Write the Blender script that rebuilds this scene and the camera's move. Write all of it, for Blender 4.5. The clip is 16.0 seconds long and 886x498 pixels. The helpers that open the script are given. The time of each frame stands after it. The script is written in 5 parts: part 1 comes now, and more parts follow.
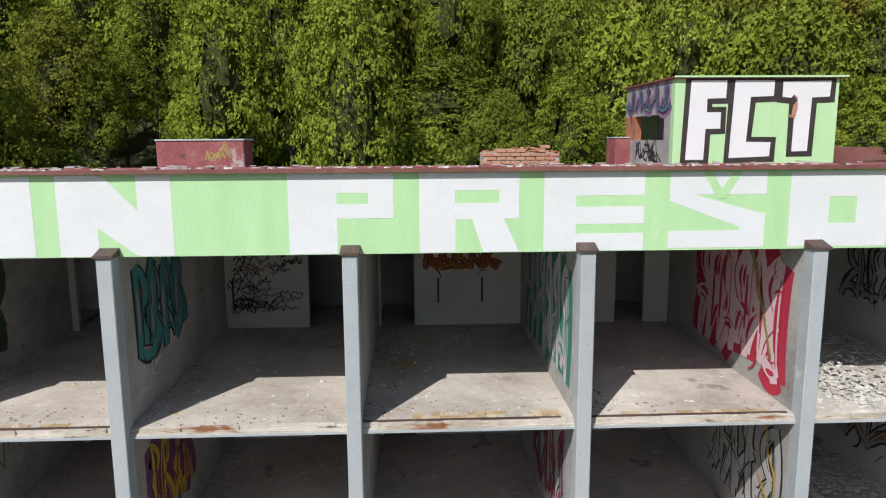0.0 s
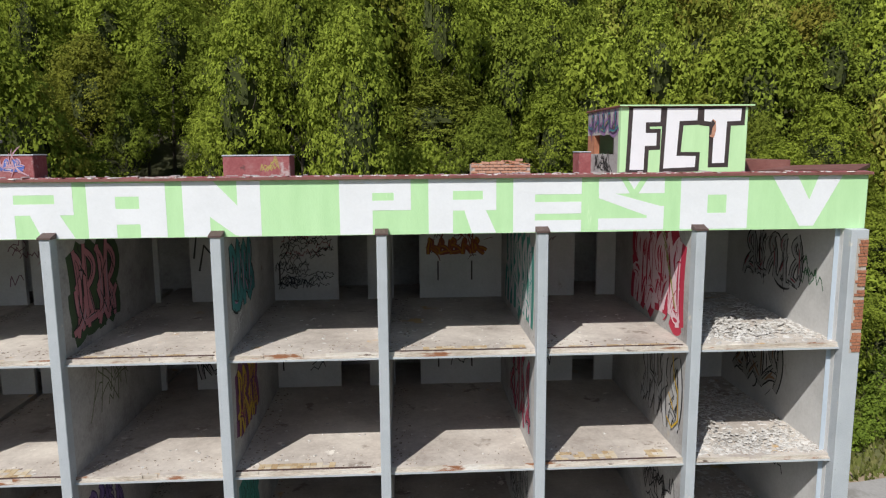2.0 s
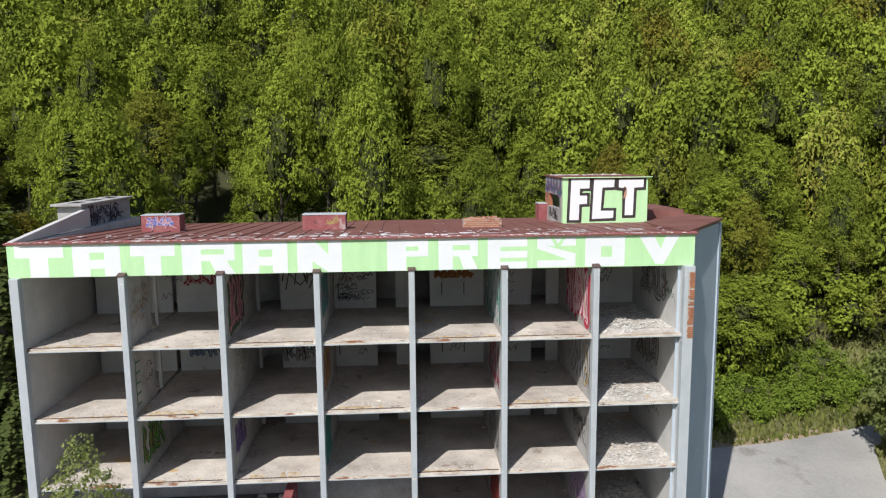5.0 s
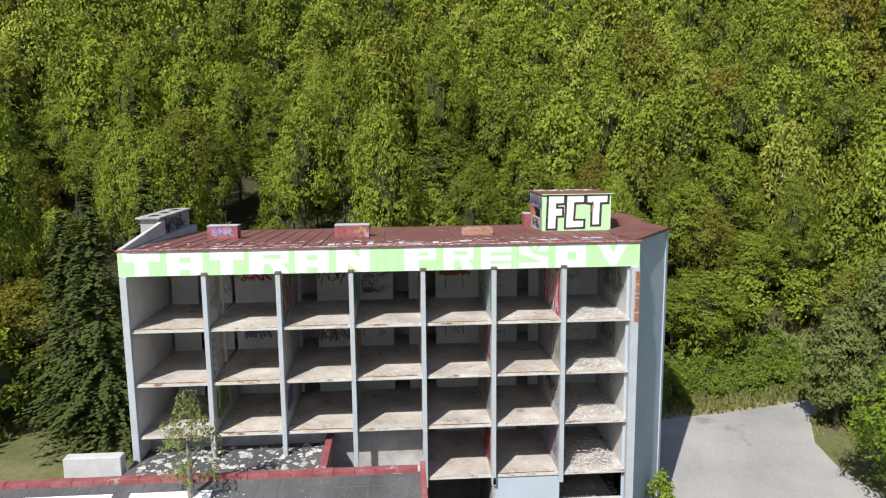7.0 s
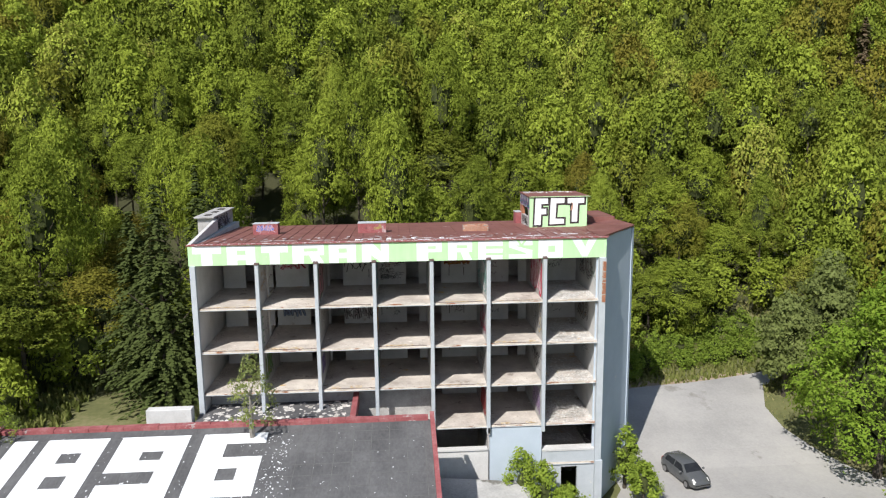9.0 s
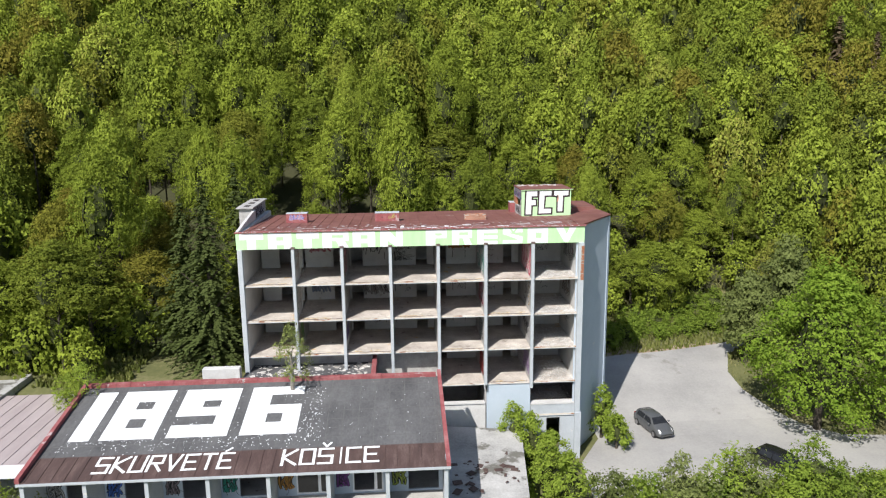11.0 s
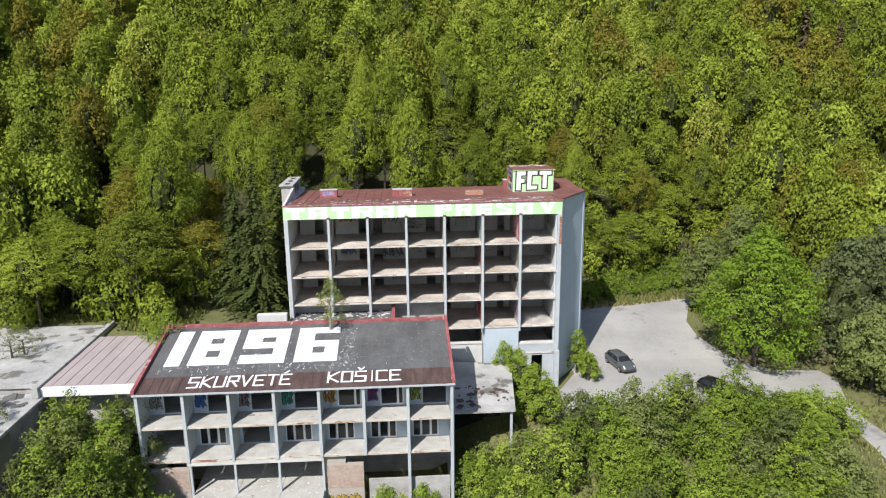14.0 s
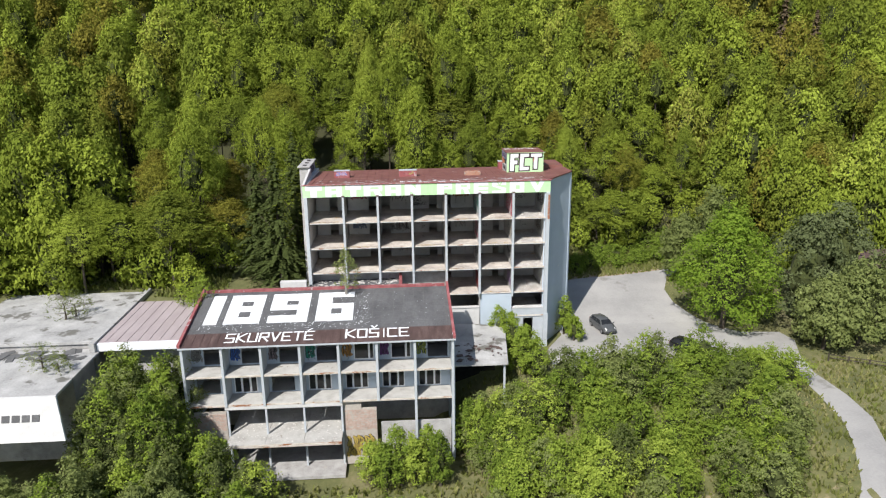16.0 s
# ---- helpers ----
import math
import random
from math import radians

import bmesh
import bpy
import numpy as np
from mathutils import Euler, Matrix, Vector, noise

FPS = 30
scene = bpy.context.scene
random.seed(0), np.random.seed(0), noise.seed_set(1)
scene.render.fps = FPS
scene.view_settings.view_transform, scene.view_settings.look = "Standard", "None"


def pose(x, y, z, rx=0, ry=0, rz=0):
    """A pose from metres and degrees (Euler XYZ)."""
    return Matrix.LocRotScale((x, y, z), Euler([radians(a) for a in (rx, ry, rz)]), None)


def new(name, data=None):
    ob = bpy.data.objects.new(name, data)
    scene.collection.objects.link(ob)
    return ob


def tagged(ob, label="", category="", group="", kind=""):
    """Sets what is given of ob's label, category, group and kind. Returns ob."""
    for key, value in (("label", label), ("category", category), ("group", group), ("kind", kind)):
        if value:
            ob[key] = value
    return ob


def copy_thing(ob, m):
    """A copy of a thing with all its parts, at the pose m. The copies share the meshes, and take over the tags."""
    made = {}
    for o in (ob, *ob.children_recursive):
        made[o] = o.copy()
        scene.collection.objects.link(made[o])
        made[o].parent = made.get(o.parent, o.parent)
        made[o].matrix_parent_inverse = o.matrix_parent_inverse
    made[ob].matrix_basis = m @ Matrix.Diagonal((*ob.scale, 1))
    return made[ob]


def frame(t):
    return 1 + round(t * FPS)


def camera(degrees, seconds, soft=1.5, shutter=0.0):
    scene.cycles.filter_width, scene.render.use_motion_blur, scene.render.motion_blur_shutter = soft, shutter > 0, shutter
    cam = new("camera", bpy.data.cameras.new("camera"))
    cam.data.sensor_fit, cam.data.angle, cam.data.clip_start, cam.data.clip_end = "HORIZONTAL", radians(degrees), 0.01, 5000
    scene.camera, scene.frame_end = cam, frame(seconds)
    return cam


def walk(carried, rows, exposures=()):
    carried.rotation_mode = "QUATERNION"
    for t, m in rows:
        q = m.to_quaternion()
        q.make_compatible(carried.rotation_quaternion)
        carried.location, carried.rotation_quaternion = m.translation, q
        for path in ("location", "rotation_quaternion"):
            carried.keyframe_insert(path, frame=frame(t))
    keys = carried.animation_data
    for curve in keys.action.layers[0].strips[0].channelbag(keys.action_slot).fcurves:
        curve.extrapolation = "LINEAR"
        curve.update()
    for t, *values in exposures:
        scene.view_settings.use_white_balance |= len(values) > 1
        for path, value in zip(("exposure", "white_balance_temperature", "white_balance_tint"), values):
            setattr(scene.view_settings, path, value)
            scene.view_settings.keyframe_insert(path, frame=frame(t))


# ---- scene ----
cam = camera(65.06, 16.0, 1.2)
# seconds, place, yaw, pitch, roll
PATH = [
    (0.0, 15.369, -10.238, 19.410, -2.375, -9.134, -0.334),
    (0.5, 15.280, -11.197, 19.449, -2.601, -9.086, -0.352),
    (1.0, 15.174, -12.358, 19.413, -2.804, -8.875, -0.371),
    (1.5, 15.053, -13.699, 19.437, -2.985, -8.597, -0.388),
    (2.0, 14.919, -15.195, 19.579, -3.144, -8.319, -0.406),
    (2.5, 14.773, -16.819, 19.847, -3.283, -8.083, -0.423),
    (3.0, 14.617, -18.548, 20.220, -3.401, -7.911, -0.439),
    (3.5, 14.453, -20.361, 20.665, -3.501, -7.812, -0.455),
    (4.0, 14.281, -22.237, 21.151, -3.583, -7.781, -0.471),
    (4.5, 14.104, -24.164, 21.649, -3.649, -7.809, -0.486),
    (5.0, 13.921, -26.128, 22.139, -3.699, -7.886, -0.500),
    (5.5, 13.735, -28.122, 22.611, -3.735, -8.002, -0.514),
    (6.0, 13.545, -30.140, 23.063, -3.757, -8.151, -0.528),
    (6.5, 13.354, -32.176, 23.500, -3.768, -8.328, -0.541),
    (7.0, 13.160, -34.227, 23.928, -3.768, -8.533, -0.554),
    (7.5, 12.966, -36.291, 24.358, -3.758, -8.769, -0.567),
    (8.0, 12.771, -38.364, 24.798, -3.740, -9.039, -0.578),
    (8.5, 12.576, -40.446, 25.251, -3.716, -9.345, -0.590),
    (9.0, 12.381, -42.532, 25.721, -3.686, -9.688, -0.601),
    (9.5, 12.186, -44.622, 26.204, -3.652, -10.066, -0.611),
    (10.0, 11.992, -46.713, 26.695, -3.616, -10.474, -0.622),
    (10.5, 11.798, -48.803, 27.187, -3.579, -10.905, -0.631),
    (11.0, 11.603, -50.892, 27.670, -3.542, -11.348, -0.640),
    (11.5, 11.409, -52.980, 28.141, -3.507, -11.794, -0.649),
    (12.0, 11.214, -55.067, 28.597, -3.476, -12.236, -0.657),
    (12.5, 11.018, -57.155, 29.041, -3.451, -12.670, -0.665),
    (13.0, 10.820, -59.248, 29.481, -3.432, -13.097, -0.673),
    (13.5, 10.620, -61.345, 29.930, -3.423, -13.527, -0.680),
    (14.0, 10.416, -63.448, 30.396, -3.423, -13.971, -0.686),
    (14.5, 10.208, -65.550, 30.880, -3.436, -14.437, -0.692),
    (15.0, 9.995, -67.637, 31.359, -3.463, -14.920, -0.698),
    (15.5, 9.776, -69.685, 31.770, -3.506, -15.383, -0.703),
    (16.0, 9.549, -71.648, 31.985, -3.567, -15.728, -0.707),
]
EXPOSURES = [(0.0, -0.07), (3.5, 0.0), (7.0, 0.26), (9.0, 0.34), (12.5, 0.38), (16.0, 0.34)]
walk(cam, [(t, pose(x, y, z, 90 + pitch, 0, yaw) @ pose(0, 0, 0, 0, 0, roll)) for t, x, y, z, yaw, pitch, roll in PATH], EXPOSURES)

# ---- world, sun ----
SUN = Vector((0.500, 0.816, -1.0)).normalized()
world = bpy.data.worlds.new("world")
scene.world = world
world.use_nodes = True
wn = world.node_tree.nodes
sky = wn.new("ShaderNodeTexSky")
sky.sky_type, sky.sun_disc = "NISHITA", False
sky.sun_elevation, sky.sun_rotation = math.asin(-SUN.z), math.atan2(-SUN.x, -SUN.y)
wn["Background"].inputs["Strength"].default_value = 0.088
world.node_tree.links.new(sky.outputs[0], wn["Background"].inputs["Color"])
sun = new("sun", bpy.data.lights.new("sun", "SUN"))
sun.data.energy, sun.data.angle, sun.data.color = 4.6, radians(0.53), (1.0, 0.965, 0.91)
sun.rotation_mode = "QUATERNION"
sun.rotation_quaternion = SUN.to_track_quat("-Z", "Y")


# ---- materials ----
def material(name, stops, scale=1.0, fine=14.0, rough=0.85, bump=0.3, fine_mix=0.35, metal=0.0, island=0.0, spots=None, stretch=(1, 1, 1), pos=(0.3, 0.7)):
    """Two scales of noise between the colours in stops; spots: (colour, scale, threshold) for stains or flakes."""
    m = bpy.data.materials.new(name)
    m.use_nodes = True
    n, l = m.node_tree.nodes, m.node_tree.links
    b = n["Principled BSDF"]
    b.inputs["Roughness"].default_value, b.inputs["Metallic"].default_value = rough, metal
    co = n.new("ShaderNodeTexCoord")
    mp = n.new("ShaderNodeMapping")
    mp.inputs["Scale"].default_value = stretch
    l.new(co.outputs["Object"], mp.inputs[0])

    def nz(s, detail):
        t = n.new("ShaderNodeTexNoise")
        t.inputs["Scale"].default_value, t.inputs["Detail"].default_value, t.inputs["Roughness"].default_value = s, detail, 0.62
        l.new(mp.outputs[0], t.inputs["Vector"])
        return t.outputs["Fac"]

    big, small = nz(scale, 5), nz(fine, 4)
    mx = n.new("ShaderNodeMix")
    mx.inputs[0].default_value = fine_mix
    l.new(big, mx.inputs[2]), l.new(small, mx.inputs[3])
    fac = mx.outputs[0]
    if island:
        g = n.new("ShaderNodeNewGeometry")
        ad = n.new("ShaderNodeMath")
        ad.operation = "MULTIPLY_ADD"
        l.new(g.outputs["Random Per Island"], ad.inputs[0])
        ad.inputs[1].default_value = island
        sb = n.new("ShaderNodeMath")
        sb.operation = "ADD"
        l.new(fac, ad.inputs[2]), l.new(ad.outputs[0], sb.inputs[0])
        sb.inputs[1].default_value = -island / 2
        fac = sb.outputs[0]
    r = n.new("ShaderNodeValToRGB")
    els = r.color_ramp.elements
    while len(els) < len(stops):
        els.new(0.5)
    for i, c in enumerate(stops):
        els[i].position = pos[0] + (pos[1] - pos[0]) * i / max(1, len(stops) - 1)
        els[i].color = (*c, 1)
    l.new(fac, r.inputs[0])
    colour = r.outputs[0]
    for sc, ss, th in spots or ():
        t = nz(ss, 6)
        rr = n.new("ShaderNodeValToRGB")
        rr.color_ramp.elements[0].position, rr.color_ramp.elements[1].position = th, th + 0.05
        l.new(t, rr.inputs[0])
        cm = n.new("ShaderNodeMix")
        cm.data_type = "RGBA"
        l.new(rr.outputs[0], cm.inputs[0]), l.new(colour, cm.inputs[6])
        cm.inputs[7].default_value = (*sc, 1)
        colour = cm.outputs[2]
    l.new(colour, b.inputs["Base Color"])
    bp = n.new("ShaderNodeBump")
    bp.inputs["Strength"].default_value, bp.inputs["Distance"].default_value = bump, 0.02
    l.new(small, bp.inputs["Height"]), l.new(bp.outputs[0], b.inputs["Normal"])
    return m


def leaf_material(name, dark, mid, bright, through_light=0.35, spread=0.0):
    """Leaves: tint from the plant's own 'hue' value and from leaf to leaf, some light passing through."""
    m = bpy.data.materials.new(name)
    m.use_nodes = True
    n, l = m.node_tree.nodes, m.node_tree.links
    n.remove(n["Principled BSDF"])
    g, a = n.new("ShaderNodeNewGeometry"), n.new("ShaderNodeAttribute")
    a.attribute_name = "hue"
    s = n.new("ShaderNodeMath")
    s.operation = "MULTIPLY_ADD"
    l.new(g.outputs["Random Per Island"], s.inputs[0])
    s.inputs[1].default_value = 0.35
    info, own = n.new("ShaderNodeObjectInfo"), n.new("ShaderNodeMath")
    own.operation = "MULTIPLY_ADD"
    l.new(info.outputs["Random"], own.inputs[0])
    own.inputs[1].default_value = spread
    l.new(a.outputs["Fac"], own.inputs[2])
    l.new(own.outputs[0], s.inputs[2])
    r = n.new("ShaderNodeValToRGB")
    els = r.color_ramp.elements
    els.new(0.5)
    for e, p, c in zip(els, (0.1, 0.6, 1.15), (dark, mid, bright)):
        e.position, e.color = min(p, 1.0), (*c, 1)
    l.new(s.outputs[0], r.inputs[0])
    d, t, mx = n.new("ShaderNodeBsdfDiffuse"), n.new("ShaderNodeBsdfTranslucent"), n.new("ShaderNodeMixShader")
    l.new(r.outputs[0], d.inputs[0]), l.new(r.outputs[0], t.inputs[0])
    mx.inputs[0].default_value = through_light
    l.new(d.outputs[0], mx.inputs[1]), l.new(t.outputs[0], mx.inputs[2])
    l.new(mx.outputs[0], n["Material Output"].inputs[0])
    return m


def wood_material(name, stops, through_light=0.32, spread=0.0):
    """Leaves of a mixed wood: each tree's kind from its 'hue' value or its own random number, then leaf by leaf."""
    m = bpy.data.materials.new(name)
    m.use_nodes = True
    n, l = m.node_tree.nodes, m.node_tree.links
    n.remove(n["Principled BSDF"])
    g, a, info = n.new("ShaderNodeNewGeometry"), n.new("ShaderNodeAttribute"), n.new("ShaderNodeObjectInfo")
    a.attribute_name = "hue"
    own = n.new("ShaderNodeMath")
    own.operation = "MULTIPLY_ADD"
    l.new(info.outputs["Random"], own.inputs[0])
    own.inputs[1].default_value = spread
    l.new(a.outputs["Fac"], own.inputs[2])
    r = n.new("ShaderNodeValToRGB")
    els = r.color_ramp.elements
    while len(els) < len(stops):
        els.new(0.5)
    for e, (p, c) in zip(els, stops):
        e.position, e.color = p, (*c, 1)
    l.new(own.outputs[0], r.inputs[0])
    v, h = n.new("ShaderNodeMapRange"), n.new("ShaderNodeHueSaturation")
    v.inputs["To Min"].default_value, v.inputs["To Max"].default_value = 0.72, 1.3
    l.new(g.outputs["Random Per Island"], v.inputs["Value"])
    l.new(v.outputs[0], h.inputs["Value"]), l.new(r.outputs[0], h.inputs["Color"])
    d, t, mx = n.new("ShaderNodeBsdfDiffuse"), n.new("ShaderNodeBsdfTranslucent"), n.new("ShaderNodeMixShader")
    l.new(h.outputs[0], d.inputs[0]), l.new(h.outputs[0], t.inputs[0])
    mx.inputs[0].default_value = through_light
    l.new(d.outputs[0], mx.inputs[1]), l.new(t.outputs[0], mx.inputs[2])
    l.new(mx.outputs[0], n["Material Output"].inputs[0])
    return m


def paint(name, c, rough=0.75):
    lo = tuple(v * 0.82 for v in c)
    return material(name, (lo, c), 2.5, 25, rough, 0.25, 0.4)


M_CONC = material("blue_grey_concrete", ((0.37, 0.405, 0.44), (0.51, 0.545, 0.58)), 1.2, 40, 0.9, 0.6, fine_mix=0.5, spots=(((0.27, 0.29, 0.31), 18, 0.64), ((0.62, 0.6, 0.55), 1.7, 0.66),))
M_WALLB = material("pale_blue_render", ((0.40, 0.47, 0.55), (0.50, 0.57, 0.65)), 0.5, 18, 0.9, 0.4, spots=(((0.55, 0.58, 0.6), 0.9, 0.68),))
M_PLASTER = material("dirty_plaster", ((0.23, 0.215, 0.21), (0.39, 0.38, 0.375), (0.52, 0.515, 0.51)), 0.9, 12, 0.95, 0.4, spots=(((0.25, 0.22, 0.20), 1.3, 0.68), ((0.44, 0.40, 0.35), 0.6, 0.68)))
M_WHITEP = material("white_plaster", ((0.47, 0.465, 0.46), (0.66, 0.655, 0.65)), 0.8, 12, 0.95, 0.4, spots=(((0.42, 0.39, 0.36), 1.1, 0.69),))
M_FLOOR = material("dusty_floor", ((0.31, 0.268, 0.24), (0.51, 0.462, 0.42), (0.70, 0.65, 0.59)), 0.55, 9, 0.95, 0.6, fine_mix=0.25, spots=(((0.27, 0.23, 0.20), 0.8, 0.63), ((0.17, 0.145, 0.13), 2.4, 0.70), ((0.54, 0.37, 0.19), 0.7, 0.64), ((0.76, 0.72, 0.66), 2.0, 0.65)))
M_SLAB = material("weathered_slab", ((0.30, 0.285, 0.265), (0.44, 0.43, 0.41), (0.52, 0.51, 0.49)), 0.9, 12, 0.95, 0.4, spots=(((0.24, 0.21, 0.18), 1.3, 0.64),))
M_EDGE = material("slab_edge", ((0.30, 0.24, 0.18), (0.55, 0.50, 0.44), (0.70, 0.68, 0.64)), 1.5, 16, 0.9, 0.6, spots=(((0.27, 0.12, 0.06), 1.1, 0.56), ((0.12, 0.08, 0.06), 2.3, 0.64)), stretch=(0.6, 1, 3))
M_GREEN = material("pale_green_paint", ((0.44, 0.71, 0.38), (0.53, 0.80, 0.46)), 1.2, 26, 0.75, 0.3, spots=(((0.66, 0.84, 0.58), 1.3, 0.66),), stretch=(3, 1, 0.6))
M_WHITE = material("white_paint", ((0.72, 0.74, 0.775), (0.81, 0.83, 0.87)), 1.1, 18, 0.75, 0.3)
M_BLACK = material("black_paint", ((0.02, 0.015, 0.015), (0.06, 0.045, 0.045)), 3, 30, 0.7, 0.2)
M_RED = material("red_sheet_metal", ((0.14, 0.052, 0.044), (0.20, 0.080, 0.068), (0.26, 0.125, 0.108)), 0.7, 9, 0.6, 0.3, spots=(((0.42, 0.33, 0.31), 0.9, 0.67),))
M_REDP = material("faded_red_paint", ((0.20, 0.045, 0.048), (0.29, 0.085, 0.09), (0.37, 0.18, 0.18)), 1.3, 12, 0.8, 0.3, spots=(((0.44, 0.36, 0.36), 1.2, 0.61), ((0.14, 0.06, 0.06), 2.5, 0.66)))
M_BITUMEN = material("grey_bitumen_felt", ((0.055, 0.055, 0.058), (0.10, 0.10, 0.105), (0.15, 0.15, 0.155)), 0.6, 7, 0.9, 0.5, spots=(((0.30, 0.30, 0.30), 4.5, 0.72),), stretch=(1, 0.5, 1))
M_FELT = material("grey_felt_lap", ((0.085, 0.085, 0.087), (0.145, 0.145, 0.145)), 1.5, 14, 0.9, 0.4)
M_RUST = material("brown_sheet_metal", ((0.050, 0.032, 0.030), (0.085, 0.052, 0.047), (0.15, 0.105, 0.095)), 0.9, 10, 0.65, 0.3, stretch=(2, 0.4, 1))
M_PALEMETAL = material("faded_pink_metal", ((0.33, 0.275, 0.28), (0.45, 0.39, 0.395)), 0.6, 8, 0.7, 0.3, stretch=(2, 0.4, 1))
M_PALEROOF = material("pale_roof", ((0.24, 0.24, 0.235), (0.40, 0.395, 0.39), (0.54, 0.535, 0.53)), 0.5, 7, 0.9, 0.5, spots=(((0.15, 0.145, 0.13), 0.35, 0.57), ((0.22, 0.19, 0.15), 1.4, 0.66)))
M_BRICK = material("brick", ((0.30, 0.12, 0.07), (0.42, 0.18, 0.10), (0.50, 0.30, 0.22)), 4, 30, 0.95, 0.6, island=0.5)
M_PALEBRICK = material("limewashed_brick", ((0.40, 0.29, 0.24), (0.48, 0.37, 0.32), (0.54, 0.46, 0.41)), 4, 30, 0.95, 0.6, island=0.5)
M_MORTAR = material("mortar", ((0.36, 0.32, 0.28), (0.48, 0.44, 0.40)), 4, 30, 0.95, 0.6)
M_CHIP = material("plaster_chips", ((0.38, 0.36, 0.335), (0.54, 0.52, 0.50), (0.68, 0.665, 0.645)), 2, 20, 0.95, 0.3, island=0.6)
M_TILE = material("ochre_tiles", ((0.42, 0.30, 0.17), (0.54, 0.43, 0.28), (0.60, 0.54, 0.44)), 1.2, 14, 0.7, 0.2, island=0.5)
M_DIRT = material("crumbled_dirt", ((0.22, 0.18, 0.15), (0.36, 0.31, 0.26), (0.52, 0.46, 0.39)), 2, 20, 1.0, 0.4, island=0.8)
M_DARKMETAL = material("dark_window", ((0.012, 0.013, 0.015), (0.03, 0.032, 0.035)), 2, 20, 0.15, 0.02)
M_LOT = material("worn_asphalt", ((0.25, 0.245, 0.24), (0.345, 0.335, 0.325), (0.43, 0.415, 0.395)), 0.12, 5, 0.95, 0.5, fine_mix=0.25, spots=(((0.23, 0.22, 0.205), 0.22, 0.63), ((0.44, 0.40, 0.345), 0.09, 0.60), ((0.17, 0.165, 0.16), 0.9, 0.72)))
M_SOIL = material("grass_ground", ((0.075, 0.085, 0.03), (0.13, 0.135, 0.05), (0.23, 0.20, 0.11)), 0.22, 3, 1.0, 0.8, spots=(((0.28, 0.23, 0.14), 0.3, 0.64),))
M_VERGE = material("bare_earth", ((0.20, 0.15, 0.10), (0.30, 0.23, 0.16), (0.40, 0.33, 0.25)), 0.8, 8, 1.0, 0.8, spots=(((0.15, 0.14, 0.06), 1.2, 0.62),))
# ground inside the wood, coloured near-black so gaps between crowns stay dark
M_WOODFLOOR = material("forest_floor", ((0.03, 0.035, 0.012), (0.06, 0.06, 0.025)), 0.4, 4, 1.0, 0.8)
M_BARK = material("bark", ((0.04, 0.032, 0.024), (0.095, 0.078, 0.058)), 3, 20, 0.95, 0.8, stretch=(1, 1, 0.2))
# near-black green for crown interiors: inner shade put into the colour
M_CROWNSHADE = material("twigs", ((0.03, 0.038, 0.010), (0.07, 0.085, 0.02)), 3, 20, 1.0, 0.8)
M_BIRCH = material("birch_bark", ((0.10, 0.085, 0.07), (0.34, 0.32, 0.29)), 6, 20, 0.9, 0.4)
WOOD = ((0.0, (0.200, 0.178, 0.034)), (0.08, (0.212, 0.215, 0.036)), (0.24, (0.170, 0.212, 0.034)), (0.48, (0.196, 0.246, 0.036)), (0.68, (0.232, 0.282, 0.040)), (0.86, (0.266, 0.325, 0.048)), (0.96, (0.315, 0.375, 0.060)), (1.0, (0.26, 0.262, 0.058)))
L_FOREST = wood_material("spring_leaves", WOOD, 0.24)
L_TREE = wood_material("wood_leaves", WOOD, 0.32, 1.0)
L_BUSH = leaf_material("shrub_leaves", (0.100, 0.155, 0.028), (0.225, 0.305, 0.046), (0.37, 0.45, 0.080), 0.30)
L_GRASS = leaf_material("grass_blades", (0.11, 0.14, 0.035), (0.22, 0.235, 0.075), (0.40, 0.35, 0.19), 0.3)
L_DARK = leaf_material("deep_green_leaves", (0.090, 0.150, 0.022), (0.18, 0.275, 0.035), (0.30, 0.40, 0.058))
L_PINE = leaf_material("pine_needles", (0.042, 0.056, 0.018), (0.082, 0.105, 0.034), (0.135, 0.165, 0.055), 0.15)
L_BROWN = leaf_material("bare_brown_twigs", (0.10, 0.075, 0.045), (0.19, 0.145, 0.09), (0.27, 0.21, 0.14), 0.1)
L_SPRUCE = leaf_material("grey_green_needles", (0.065, 0.082, 0.036), (0.125, 0.15, 0.066), (0.195, 0.225, 0.105), 0.25)
L_OLIVE = leaf_material("olive_leaves", (0.080, 0.105, 0.034), (0.170, 0.205, 0.066), (0.27, 0.31, 0.11))


# ---- builders ----
def box(bm, x0, x1, y0, y1, z0, z1):
    vs = [bm.verts.new(p) for p in ((x0, y0, z0), (x1, y0, z0), (x1, y1, z0), (x0, y1, z0), (x0, y0, z1), (x1, y0, z1), (x1, y1, z1), (x0, y1, z1))]
    for f in ((3, 2, 1, 0), (4, 5, 6, 7), (0, 1, 5, 4), (1, 2, 6, 5), (2, 3, 7, 6), (3, 0, 4, 7)):
        bm.faces.new([vs[i] for i in f])
    return bm


def boxes(*rows):
    bm = bmesh.new()
    for r in rows:
        box(bm, *r)
    return bm


def prism(bm, pts, lift):
    """A flat polygon (3D points) with thickness along lift."""
    lift = Vector(lift)
    a = [bm.verts.new(p) for p in pts]
    b = [bm.verts.new(Vector(p) + lift) for p in pts]
    bm.faces.new(b)
    bm.faces.new(list(reversed(a)))
    for i in range(len(a)):
        j = (i + 1) % len(a)
        bm.faces.new((a[i], a[j], b[j], b[i]))
    return bm


